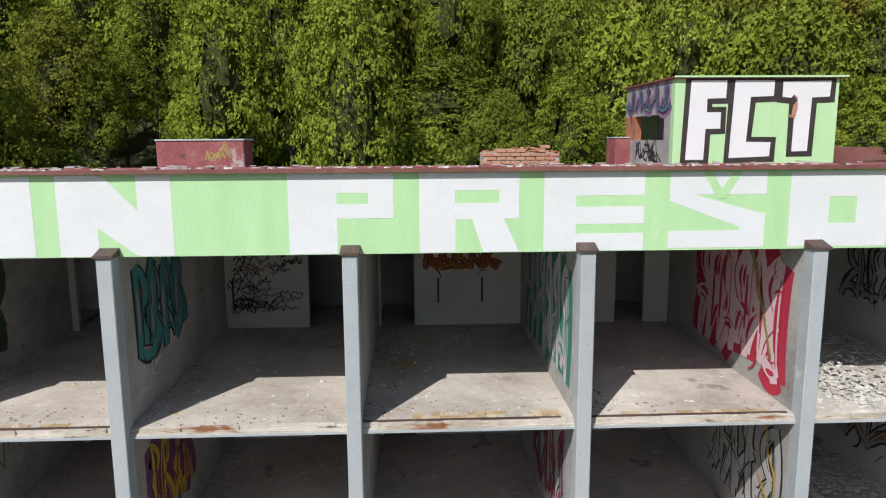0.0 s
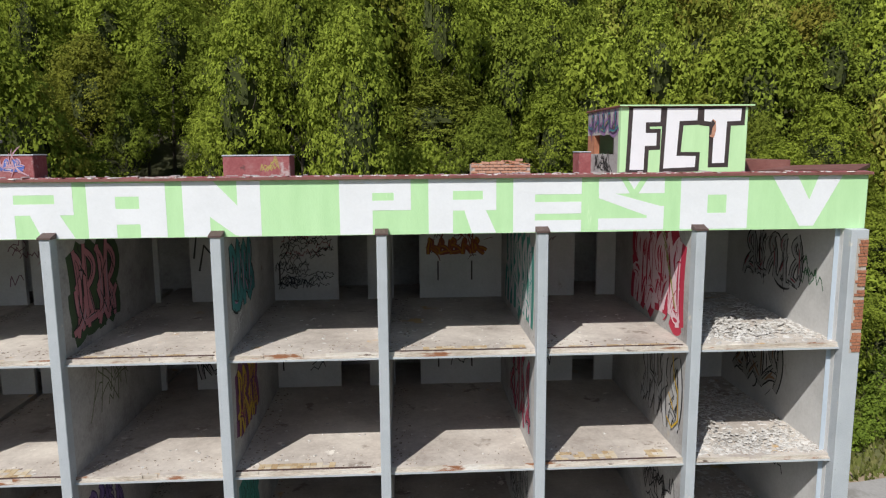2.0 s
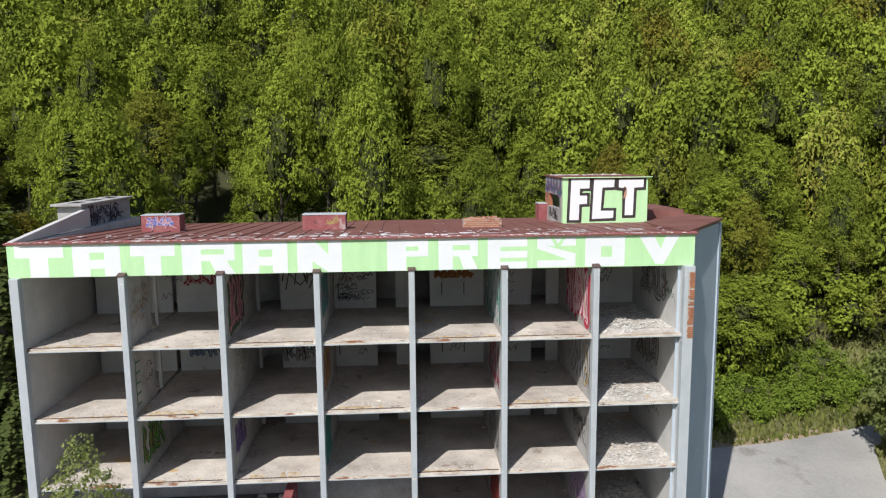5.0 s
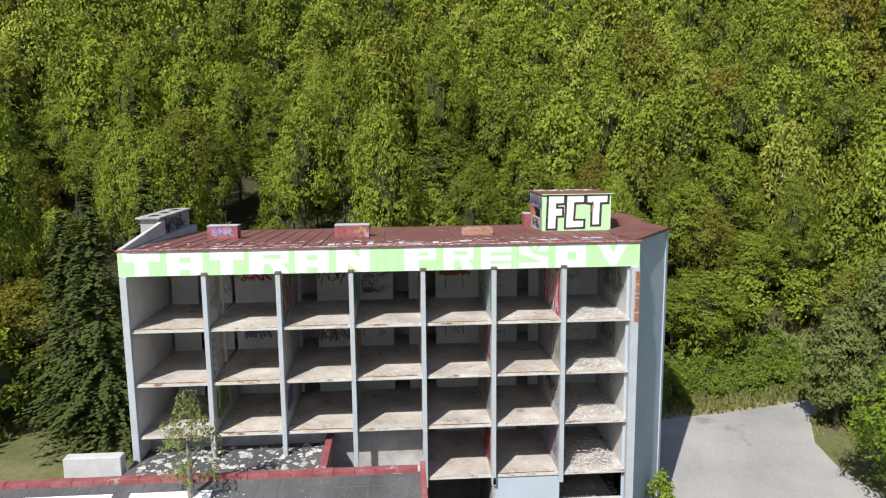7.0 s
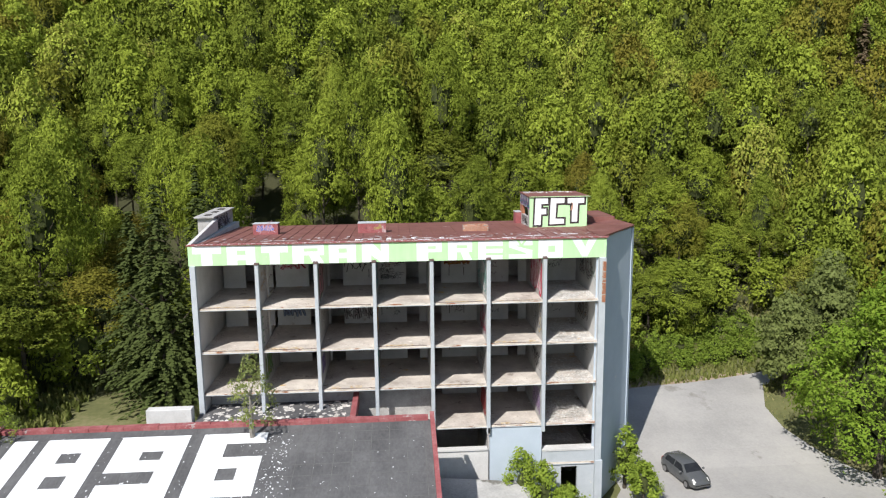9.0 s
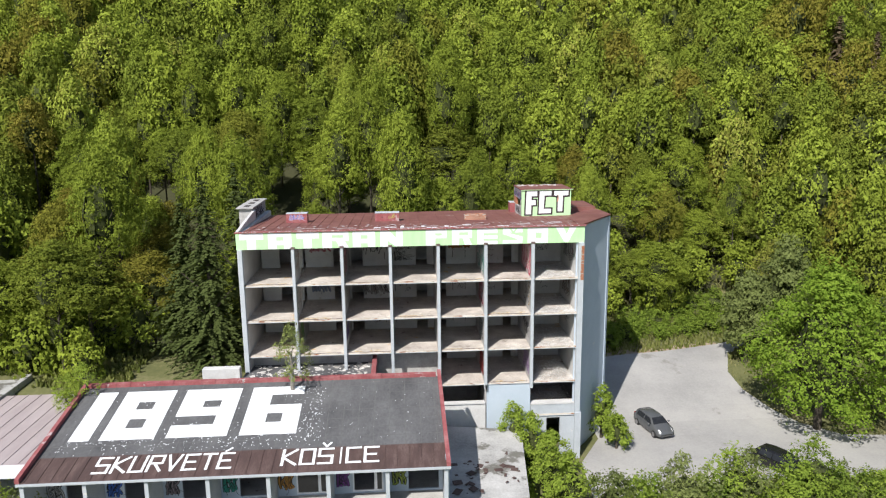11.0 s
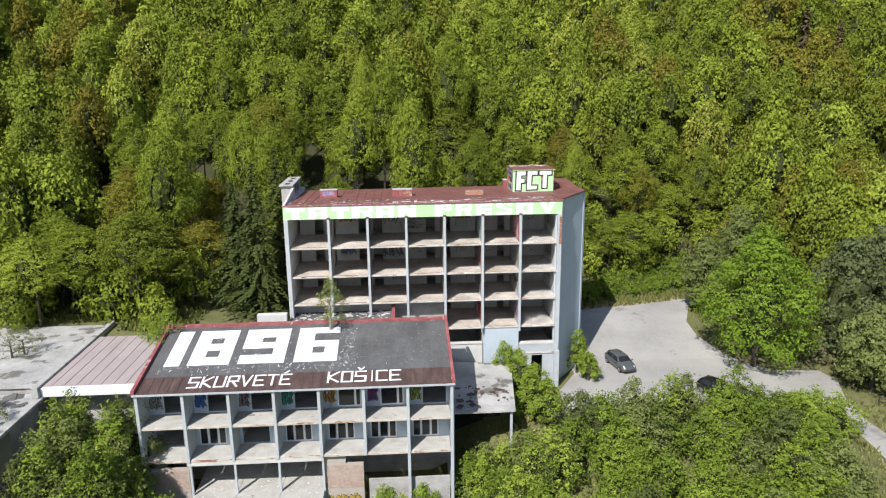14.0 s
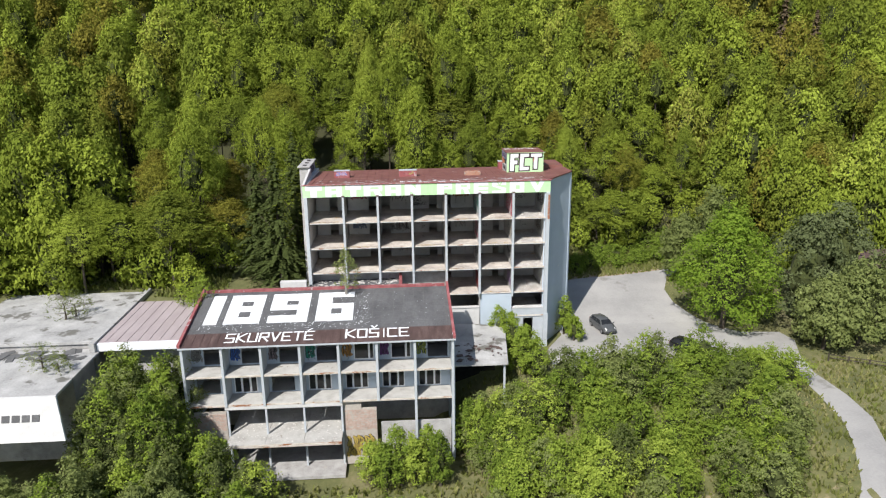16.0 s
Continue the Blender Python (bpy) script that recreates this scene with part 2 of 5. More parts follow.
def bevel(bm, w):
    bmesh.ops.recalc_face_normals(bm, faces=bm.faces)
    bmesh.ops.bevel(bm, geom=list(bm.edges), offset=w, segments=1, affect="EDGES")
    return bm


def part(name, bm, mat, parent=None, label="", smooth=False):
    me = bpy.data.meshes.new(name)
    bmesh.ops.recalc_face_normals(bm, faces=bm.faces)
    bm.to_mesh(me)
    bm.free()
    me.materials.append(mat)
    if smooth:
        me.shade_smooth()
    ob = new(name, me)
    ob.parent = parent
    if label:
        tagged(ob, label)
    return ob


def thing(name, label, category, group="", kind=""):
    ob = new(name)
    ob.empty_display_size = 0.2
    return tagged(ob, label, category, group, kind)


def quads(name, verts, mat, parent=None, label="", hue=None):
    """A mesh of loose faces, given as (faces, corners, 3); hue: a value a face."""
    verts = np.ascontiguousarray(verts, dtype=np.float32)
    n, k = verts.shape[:2]
    me = bpy.data.meshes.new(name)
    me.vertices.add(n * k)
    me.vertices.foreach_set("co", verts.ravel())
    me.loops.add(n * k)
    me.loops.foreach_set("vertex_index", np.arange(n * k, dtype=np.int32))
    me.polygons.add(n)
    me.polygons.foreach_set("loop_start", np.arange(0, n * k, k, dtype=np.int32))
    if hue is not None:
        at = me.attributes.new("hue", "FLOAT", "FACE")
        at.data.foreach_set("value", np.ascontiguousarray(hue, dtype=np.float32))
    me.update(calc_edges=True)
    me.validate()
    me.materials.append(mat)
    ob = new(name, me)
    ob.parent = parent
    if label:
        tagged(ob, label)
    return ob


def chips(name, n, x0, x1, y0, y1, z, size, mat, parent, seed, pile=0.0, patchy=False):
    """Loose flakes lying on a floor: many small slanted slabs, one mesh."""
    r = np.random.RandomState(seed)
    c = np.stack([r.uniform(x0, x1, n), r.uniform(y0, y1, n), np.full(n, z)], 1)
    if patchy:
        f = np.sin(c[:, 0] * 3.1 + seed) + np.sin(c[:, 1] * 2.3 + 2 * seed) + np.sin(c[:, 0] * 1.3 - c[:, 1] * 3.7) + r.normal(size=n) * 0.8
        c = c[f > -0.2]
        n = len(c)
    if pile:
        u = (c[:, 0] - (x0 + x1) / 2) / (x1 - x0) * 2
        v = (c[:, 1] - (y0 + y1) / 2) / (y1 - y0) * 2
        c[:, 2] += pile * np.clip(1 - u * u - v * v, 0, 1) * r.uniform(0.5, 1, n)
    s = size * r.uniform(0.3, 1.0, (n, 1)) ** 1.5
    a = r.uniform(0, 6.283, n)
    ux = np.stack([np.cos(a), np.sin(a), r.uniform(-0.10, 0.10, n)], 1) * s
    uy = np.stack([-np.sin(a), np.cos(a), r.uniform(-0.14, 0.14, n)], 1) * s * r.uniform(0.4, 1.0, (n, 1))
    up = np.array([0, 0, 0.012]) + np.stack([np.zeros(n), np.zeros(n), s[:, 0] * 0.09], 1)
    t0, t1, t2, t3 = c - ux - uy + up, c + ux - uy + up, c + ux + uy + up, c - ux + uy + up
    b0, b1 = c - ux * 1.1 - uy * 1.1, c + ux * 1.1 - uy * 1.1
    b2, b3 = c + ux * 1.1 + uy * 1.1, c - ux * 1.1 + uy * 1.1
    v = np.concatenate([np.stack(q, 1) for q in ((t0, t1, t2, t3), (b0, b1, t1, t0), (b1, b2, t2, t1), (b2, b3, t3, t2), (b3, b0, t0, t3))])
    return tagged(quads(name, v, mat, parent), kind="stuff")

# ---- ground ----
def ease(a, b, v):
    t = np.clip((v - a) / (b - a), 0, 1)
    return t * t * (3 - 2 * t)


def ground_z(x, y):
    """Car park near 0, slope down in front, higher terrace on the left, wooded hillside behind."""
    x, y = np.asarray(x, float), np.asarray(y, float)
    east = ease(13, 22, x)
    front = -5.8 * ease(-3.5 - 1.5 * east, -7 - 13 * east, y) * (1 - ease(36, 45, x)) - 2.2 * ease(-19, -60, y) - 1.0 * ease(0, -40, y) * ease(36, 45, x)
    left = 6.2 * (1 - ease(-3, 9, x)) * ease(-6, 2, y)
    foot = 15 + 12 * ease(12, 32, x) - 4 * ease(45, 75, x)
    rise = np.maximum(0, y - foot)
    hill = 0.56 * (np.sqrt(rise * rise + 9) - 3)
    lot = 0.8 * ease(2, 24, y) + 1.7 * ease(4, 18, y) * ease(23, 30, x)
    side = 0.30 * np.maximum(0, np.abs(x - 10) - 62)
    return front + left * (1 - ease(12, 22, y)) + hill + lot + left * ease(12, 22, y) * 0.3 + np.minimum(side, 18)


def ground_sheet():
    xs = np.concatenate([np.arange(-900, -120, 60), np.arange(-120, 150, 2.5), np.arange(150, 960, 60)])
    ys = np.concatenate([np.arange(-900, -100, 50), np.arange(-100, 130, 2.5), np.arange(130, 960, 60)])
    X, Y = np.meshgrid(xs, ys)
    Z = np.minimum(ground_z(X, Y), 150 + 0.02 * Y)
    P = np.stack([X, Y, Z], 2)
    me = bpy.data.meshes.new("ground")
    ny, nx = X.shape
    idx = np.arange(nx * ny).reshape(ny, nx)
    f = np.stack([idx[:-1, :-1], idx[:-1, 1:], idx[1:, 1:], idx[1:, :-1]], 2).reshape(-1, 4)
    me.vertices.add(nx * ny)
    me.vertices.foreach_set("co", P.astype(np.float32).ravel())
    me.loops.add(f.size)
    me.loops.foreach_set("vertex_index", f.astype(np.int32).ravel())
    me.polygons.add(len(f))
    me.polygons.foreach_set("loop_start", np.arange(0, f.size, 4, dtype=np.int32))
    me.update(calc_edges=True)
    me.shade_smooth()
    me.materials.append(M_SOIL)
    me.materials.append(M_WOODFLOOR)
    # faces under the trees take the darkened colour
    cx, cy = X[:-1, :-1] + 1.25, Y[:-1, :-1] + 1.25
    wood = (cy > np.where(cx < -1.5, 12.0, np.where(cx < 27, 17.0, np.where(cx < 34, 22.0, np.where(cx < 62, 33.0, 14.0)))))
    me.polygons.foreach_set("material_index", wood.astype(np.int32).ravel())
    return tagged(new("ground", me), "rough grassy ground sloping up into wooded hillside", "ground", kind="structure")


ground_sheet()


def draped(name, outline, mat, lift, label, category, step=0.8):
    """A flat patch with the given outline, cut fine and laid on the ground."""
    bm = bmesh.new()
    bm.faces.new([bm.verts.new((x, y, 0)) for x, y in outline])
    x0, x1 = min(p[0] for p in outline), max(p[0] for p in outline)
    y0, y1 = min(p[1] for p in outline), max(p[1] for p in outline)
    for axis, lo, hi in ((0, x0, x1), (1, y0, y1)):
        for k in range(1, int((hi - lo) / step)):
            no = (1, 0, 0) if axis == 0 else (0, 1, 0)
            co = (lo + k * step, 0, 0) if axis == 0 else (0, lo + k * step, 0)
            bmesh.ops.bisect_plane(bm, geom=bm.verts[:] + bm.edges[:] + bm.faces[:], plane_co=co, plane_no=no)
    for v in bm.verts:
        v.co.z = float(ground_z(v.co.x, v.co.y)) + lift
    return tagged(part(name, bm, mat), label, category, kind="structure")


LOT = [(25, -7.5), (31, -6), (38, -4.5), (45, -4.6), (49.0, -5.4), (49.9, -7.4), (49.6, -10.5), (49.4, -13.4), (48.8, -18.3), (47.5, -21.7), (45, -26.5), (40, -33), (43, -33), (47.6, -27), (50.4, -21.7), (51.9, -17.6), (52.1, -13.6), (51.6, -8.9), (52.4, -4.8), (54, -1), (53.5, 1.5), (49, 2.0), (46.6, 4.4), (45.3, 7.0), (44.1, 10.1), (44.0, 13.0), (45.4, 16.0), (48.6, 18.6), (52.0, 20.2), (48.4, 19.9), (45.5, 18.9), (41.0, 17.8), (38.2, 17.3), (35.0, 17.0), (31.8, 16.4), (28, 15.6), (28, 3), (25.5, -1)]
draped("car_park", LOT,
       M_LOT, 0.05, "worn grey asphalt car park and drive with dusty patches", "car park", 2.4)

draped("verge", [(28, 15.4), (31.8, 16.2), (35, 16.8), (38.2, 17.1), (41, 17.6), (45.5, 18.7), (45.6, 19.5), (41, 18.8), (38.2, 18.3), (35, 18.1), (31.8, 17.2), (28, 16.5)],
       M_VERGE, 0.04, "bare brown earth verge along the car park", "verge", 1.2)

# ---- main hotel block ----
B = 3.6
LEVELS = [14.95, 12.16, 9.43, 6.60, 3.80]
CEIL = 17.66
hotel = thing("hotel_building", "derelict pale concrete hotel block with open balcony bays and graffiti", "building")


def letter(name, polys, x0, x1, z0, z1, y, mat, parent):
    bm = bmesh.new()
    for k, poly in enumerate(polys):
        prism(bm, [(x0 + (x1 - x0) * u, y, z0 + (z1 - z0) * v) for u, v in poly], (0, -0.0015 - 0.0004 * k, 0))
    return part(name, bm, mat, parent)


def rect(u0, u1, v0, v1):
    return [(u0, v0), (u1, v0), (u1, v1), (u0, v1)]


GLYPH = {
    "T": [rect(0, 1, 0.60, 1), rect(0.30, 0.68, 0, 0.62)],
    "A": [rect(0, 0.36, 0, 0.98), rect(0.66, 1, 0, 0.98), rect(0.3, 0.7, 0.74, 0.98), rect(0.3, 0.7, 0.24, 0.52)],
    "R": [rect(0, 0.36, 0, 1), rect(0.3, 1, 0.78, 1), rect(0.80, 1, 0.42, 0.8), rect(0.3, 0.9, 0.42, 0.62), [(0.52, 0.44), (0.84, 0.44), (1, 0.0), (0.64, 0.0)]],
    "N": [[(0, 0), (0.34, 0), (0.34, 1), (0, 1)], rect(0.70, 1, 0, 1), [(0.28, 1), (0.40, 1), (0.74, 0.5), (0.74, 0.0), (0.66, 0.02), (0.3, 0.4)]],
    "P": [rect(0, 0.46, 0, 1), rect(0.4, 1, 0.76, 1), rect(0.76, 1, 0.44, 0.78), rect(0.4, 0.9, 0.44, 0.62)],
    "E": [rect(0, 0.32, 0, 1), rect(0.3, 1, 0.7, 1), rect(0.3, 1, 0.34, 0.56), rect(0.3, 1, 0, 0.22)],
    "S": [rect(0, 1, 0.70, 0.98), [(0, 0.62), (0.02, 0.78), (0.98, 0.45), (0.98, 0.2), (0.7, 0.3)], rect(0, 1, 0.02, 0.24), rect(0.74, 1, 0.1, 0.46)],
    "O": [rect(0, 0.4, 0.02, 0.98), rect(0.68, 1, 0.02, 0.98), rect(0.3, 0.75, 0.66, 0.98), rect(0.3, 0.75, 0.02, 0.32)],
    "V": [[(0, 1), (0.36, 1), (0.60, 0.4), (0.62, 0.05), (0.42, 0.05)], [(0.66, 1), (1, 1), (0.62, 0.05), (0.5, 0.05), (0.5, 0.4)]],
}

fascia = part("fascia", boxes((-0.52, 25.56, 0.25, 0.62, CEIL, 18.90)), M_GREEN, hotel, "pale green painted fascia with large white block lettering")
for ch, x0, x1 in (("T", -0.25, 1.50), ("A", 1.82, 3.55), ("T", 3.92, 5.55), ("R", 5.80, 7.75), ("A", 8.04, 9.72), ("N", 10.08, 11.76), ("P", 13.48, 15.06), ("R", 15.45, 16.97),
                   ("E", 17.35, 18.90), ("S", 19.29, 20.80), ("O", 21.18, 22.75), ("V", 23.30, 24.95)):
    letter("letter", GLYPH[ch], x0, x1, CEIL + 0.01, 18.885, 0.249, M_WHITE, fascia)
letter("caron", [[(0.0, 1), (0.22, 1), (0.5, 0.35), (0.78, 1), (1, 1), (0.6, 0), (0.4, 0)]], 19.78, 20.42, 18.46, 18.885, 0.2455, M_GREEN, fascia)

# columns, each with a rusty cap; the outer piers are wider
for i in range(8):
    x = B * i
    w0, w1 = (x - 0.42, x - 0.09) if i == 0 else ((x - 0.095, x + 0.32) if i == 7 else (x - 0.115, x + 0.115))
    low = 8.0 if i < 3 else (6.1 if i < 7 else 3.95)
    c = part("column", bevel(boxes((w0, w1, 0.0, 0.30, low if i else 7.2, CEIL + (0.02 if 0 < i < 7 else 0))), 0.012), M_CONC, hotel)
    if 0 < i < 7:
        cap = bmesh.new()
        prism(cap, [(w0 - 0.03, -0.03, CEIL + 0.02), (w0 - 0.03, 0.247, CEIL + 0.02), (w0 - 0.03, 0.247, CEIL + 0.14), (w0 - 0.03, -0.03, CEIL + 0.06)], (w1 - w0 + 0.06, 0, 0))
        part("cap", cap, M_RUST, c, "rusty sheet-metal cap")
part("pier", bevel(boxes((25.12, 25.62, -0.08, 0.4, -0.3, 3.95)), 0.02), M_CONC, hotel)

# floor slabs with a layered, broken edge, one a storey and bay
for k, z in enumerate(LEVELS):
    for i in range(7):
        if k >= 3 and i < 3 or k == 4 and i < 6:
            continue
        x0, x1 = B * i + (0.1 if i else -0.1), B * (i + 1) - 0.1 + (0.15 if i == 6 else 0)
        s = part("floor_slab", boxes((x0, x1, 0.24, 8.2, z - 0.13, z)), M_FLOOR, hotel)
        rr = random.Random(k * 10 + i)
        e = bmesh.new()
        box(e, x0, x1, 0.17, 0.238, z - 0.13, z - 0.075)
        x = x0
        while x < x1 - 0.05:
            d = min(x1, x + rr.uniform(0.15, 0.7))
            if rr.random() < 0.86:
                box(e, x, d - 0.004, 0.20 + rr.uniform(0, 0.03), 0.26, z - 0.072, z - rr.uniform(-0.012, 0.02))
            x = d
        part("slab_edge", e, M_EDGE, s)
        part("edge_flashing", boxes((x0, x1, 0.15, 0.169, z - 0.145, z - 0.105)), M_CONC, s)
        if i < 6 and (k * 7 + i * 3) % 5 < 3:
            tm = bmesh.new()
            ta, tb = x0 + rr.uniform(0.05, 0.6), x1 - rr.uniform(0.02, 0.5)
            nx, ny = int((tb - ta) / 0.15), rr.randint(1, 3)
            for a in range(nx):
                for b in range(ny):
                    if rr.random() < 0.9 - 0.15 * b and math.sin(a * 0.55 + i) + math.sin(a * 0.21 + k) > -0.4:
                        box(tm, ta + a * 0.15, ta + a * 0.15 + 0.142, 0.30 + b * 0.15, 0.442 + b * 0.15, z, z + 0.008)
            if len(tm.faces):
                tagged(part("floor_tiles", tm, M_TILE, s), kind="stuff")
            bar = bmesh.new()
            box(bar, x0 + 0.02, x1 - rr.uniform(0.02, 0.3), 0.245, 0.298, z, z + 0.02)
            part("rusty_threshold", bar, M_RUST, s)
        chips("dirt", 60, x0 + 0.05, x1 - 0.05, 0.3, 1.1, z, 0.025, M_DIRT, s, 500 + k * 10 + i)
        chips("dirt", 110, x0 + 0.02, x0 + 0.5, 0.3, 5.9, z, 0.035, M_DIRT, s, 600 + k * 10 + i)
        if i < 6:
            chips("debris", 22 + rr.randrange(30), x0 + 0.1, x1 - 0.1, 0.3, 5.8, z, 0.045, M_CHIP, s, 100 + k * 10 + i)
        else:
            chips("debris", 3000, x0 + 0.05, x1 + 0.05, 0.35, 4.6, z, 0.055, M_CHIP, s, 200 + k, 0.12 if k < 3 else 0.6, True)
            chips("debris", 500, x0 + 0.05, x1 + 0.4, 0.3, 5.8, z, 0.09, M_CHIP, s, 230 + k)

# partitions between the bays, back wall with doorways, rear wall
walls = []
for i in range(1, 7):
    lowest = 4 if i >= 4 else 3
    zs = [CEIL] + LEVELS
    for k in range(lowest):
        z1 = zs[k] - (0.13 if k else 0)
        z0 = zs[k + 1]
        if k == 3 and i < 3:
            continue
        rows = [(B * i - 0.098, B * i + 0.098, 0.302, 6.0, z0, z1)]
        if i == 1 and k < 2:
            rows = [(B - 0.098, B + 0.098, 0.302, 2.6, z0, z1), (B - 0.06, B + 0.06, 3.5, 3.62, z0, z1)]
        walls.append(((i, k), part("partition_wall", boxes(*rows), M_PLASTER, hotel)))
WALL = dict(walls)
# doorway (start, end) in each bay's back wall
DOORS = [(1.6, 2.5), (6.0, 6.9), (7.45, 8.4), (12.85, 13.75), (14.55, 15.35), (20.2, 20.9), (21.85, 22.5)]
BACK = {}
for k, z0 in enumerate(LEVELS[:4]):
    z1 = CEIL if k == 0 else LEVELS[k - 1] - 0.13
    for i in range(7):
        if k == 3 and i < 3:
            continue
        a, b = DOORS[i]
        x0, x1 = B * i + 0.098, B * (i + 1) - 0.098
        rows = [(x0, a, 6.0, 6.14, z0, z1), (b, x1, 6.0, 6.14, z0, z1)]
        if k or i in (0, 6):
            rows.append((a, b, 6.0, 6.14, z0 + 2.05, z1))
        BACK[i, k] = part("back_wall", boxes(*rows), M_WHITEP, hotel)
part("corridor_wall", boxes((-0.1, 27.2, 8.2, 8.4, 0, CEIL)), M_PLASTER, hotel)
part("ceiling", boxes((-0.1, 25.3, 0.63, 8.2, CEIL, CEIL + 0.2)), M_PLASTER, hotel)
part("end_wall", boxes((-0.5, -0.1, 0.302, 12.6, 0, 18.85)), M_WHITEP, hotel)
for k, z0 in enumerate(LEVELS[:4]):
    z1 = CEIL if k == 0 else LEVELS[k - 1] - 0.13
    bm = bmesh.new()
    prism(bm, [(25.2, 0.302, z0), (25.1, 0.302, z0), (25.1, 6.0, z0), (25.2, 6.0, z0)], (0, 0, z1 - z0))
    WALL[7, k] = part("partition_wall", bm, M_WHITEP, hotel)
side = bmesh.new()
prism(side, [(24.98, 0.42, -0.2), (28.9, 5.3, -0.2), (28.78, 5.42, -0.2), (25.21, 0.95, -0.2), (25.205, 0.43, -0.2)], (0, 0, 18.98))
part("splayed_end_wall", side, M_WALLB, hotel, "pale blue rendered end wall")
edge = bmesh.new()
prism(edge, [(28.92, 5.2, -0.2), (29.12, 5.45, -0.2), (29.0, 5.6, -0.2), (28.78, 5.43, -0.2)], (0, 0, 19.0))
part("corner_strip", edge, M_WALLB, hotel)
part("side_wall", boxes((28.6, 28.95, 5.6, 14.0, -0.2, 18.55)), M_WALLB, hotel)
part("rear_wall", boxes((-0.5, 28.6, 12.6, 12.85, 0, 18.3)), M_WHITEP, hotel)

# lower storeys at the right-hand end
part("lower_wall", boxes((14.4, 18.0, 0.30, 0.5, -0.3, 4.85)), M_WHITEP, hotel)
part("infill_wall", boxes((18.1, 21.55, 0.22, 0.5, -0.3, 6.38)), M_WALLB, hotel, "pale blue rendered infill wall")
for row in ((21.6, 25.12, 0.25, 0.5, 3.45, 4.6), (21.6, 22.9, 0.25, 0.5, -0.3, 3.45), (24.0, 25.12, 0.25, 0.5, -0.3, 3.45)):
    part("lower_wall", boxes(row), M_CONC, hotel)
part("sill", boxes((21.6, 25.1, 0.2, 0.9, 4.6, 4.72)), M_WHITEP, hotel)
for row in ((18.0, 18.12, 0.5, 6, -0.3, 6.4), (21.5, 21.62, 0.5, 6, -0.3, 6.4), (14.4, 25.2, 6, 6.15, -0.3, 6.4), (-0.1, 14.4, 1.6, 1.75, 0, 9.2)):
    part("lower_wall", boxes(row), M_PLASTER, hotel)
part("sill", boxes((14.45, 17.95, 0.2, 0.7, 4.85, 4.95)), M_WHITEP, hotel)
part("broken_pipe", boxes((17.96, 18.1, 0.0, 0.12, 6.05, 6.5)), M_CHIP, hotel)

# roof: folded red sheet with standing seams, back lowered to fit the camera's view
roof = bmesh.new()
prism(roof, [(-0.1, 0.16, 18.90), (25.6, 0.16, 18.90), (27.6, 5.3, 18.70), (27.6, 13.6, 18.32), (-0.1, 12.9, 18.32)], (0, 0, 0.06))
roof_sheet = part("roof", roof, M_RED, hotel, "brown-red sheet metal roof with standing seams")
for j in range(33):
    x = 0.35 + 0.8 * j
    y0 = 0.2 if x < 25.5 else 0.2 + (x - 25.5) * 1.5
    bm = bmesh.new()
    prism(bm, [(x, y0, 18.955 - 0.0457 * (y0 - 0.2)), (x + 0.035, y0, 18.955 - 0.0457 * (y0 - 0.2)), (x + 0.035, 12.7, 18.384), (x, 12.7, 18.384)], (0, 0, 0.035))
    part("roof_seam", bm, M_RED, roof_sheet)
for j in range(26):
    rr = random.Random(j)
    x, y = rr.uniform(1, 25), rr.uniform(0.3, 2.2)
    w = rr.uniform(0.2, 1.1)
    zz = 18.962 - 0.0457 * (y - 0.2)
    part("flaking_patch", boxes((x, x + w, y, y + rr.uniform(0.06, 0.22), zz - 0.02, zz + 0.008)), M_PALEMETAL, roof_sheet)
for j, (x, y, w, d) in enumerate(((9.6, 0.7, 0.5, 1.0), (10.4, 1.5, 0.9, 0.25), (11.6, 0.6, 0.3, 1.3), (12.1, 0.6, 0.7, 0.3), (13.2, 0.9, 0.28, 1.2), (13.6, 0.9, 0.8, 0.25), (13.9, 1.8, 0.6, 0.25), (15.0, 0.7, 0.3, 1.2), (15.4, 1.2, 0.5, 0.3), (19.0, 1.0, 0.9, 0.2), (20.6, 1.9, 1.1, 0.2), (22.0, 0.7, 0.8, 0.2), (23.2, 2.6, 1.2, 0.25), (16.4, 2.2, 0.7, 0.2))):
    zz = 18.962 - 0.0457 * (y - 0.2)
    part("paint_mark", boxes((x, x + w, y, y + d, zz - 0.05, zz + 0.006 - 0.03 * d)), M_WHITE, roof_sheet)
lip = bmesh.new()
prism(lip, [(-0.6, 0.2, 18.9), (-0.6, 0.55, 18.9), (-0.6, 0.55, 18.98), (-0.6, 0.2, 18.96)], (26.25, 0, 0))
part("roof_lip", lip, M_REDP, hotel)
chips("edge_litter", 260, -0.5, 25.5, 0.2, 0.5, 18.962, 0.07, M_CHIP, hotel, 900)
chips("roof_litter", 200, 0.5, 25.3, 0.5, 3.0, 18.90, 0.12, M_PALEMETAL, hotel, 901)
bm = bmesh.new()
prism(bm, [(-0.55, 0.4, 18.9), (-0.55, 7.0, 18.9), (-0.55, 7.0, 19.75), (-0.55, 0.4, 19.0)], (0.22, 0, 0))
part("gable_parapet", bm, M_WHITEP, hotel, "stepped parapet with flaking white paint")
bm = bmesh.new()
prism(bm, [(26.6, 9.6, 18.3), (29.0, 9.6, 18.3), (29.0, 13.8, 18.3), (26.6, 13.8, 18.3)], (0, 0, 0.75))
part("raised_roof", bm, M_RED, hotel)
bm = bmesh.new()
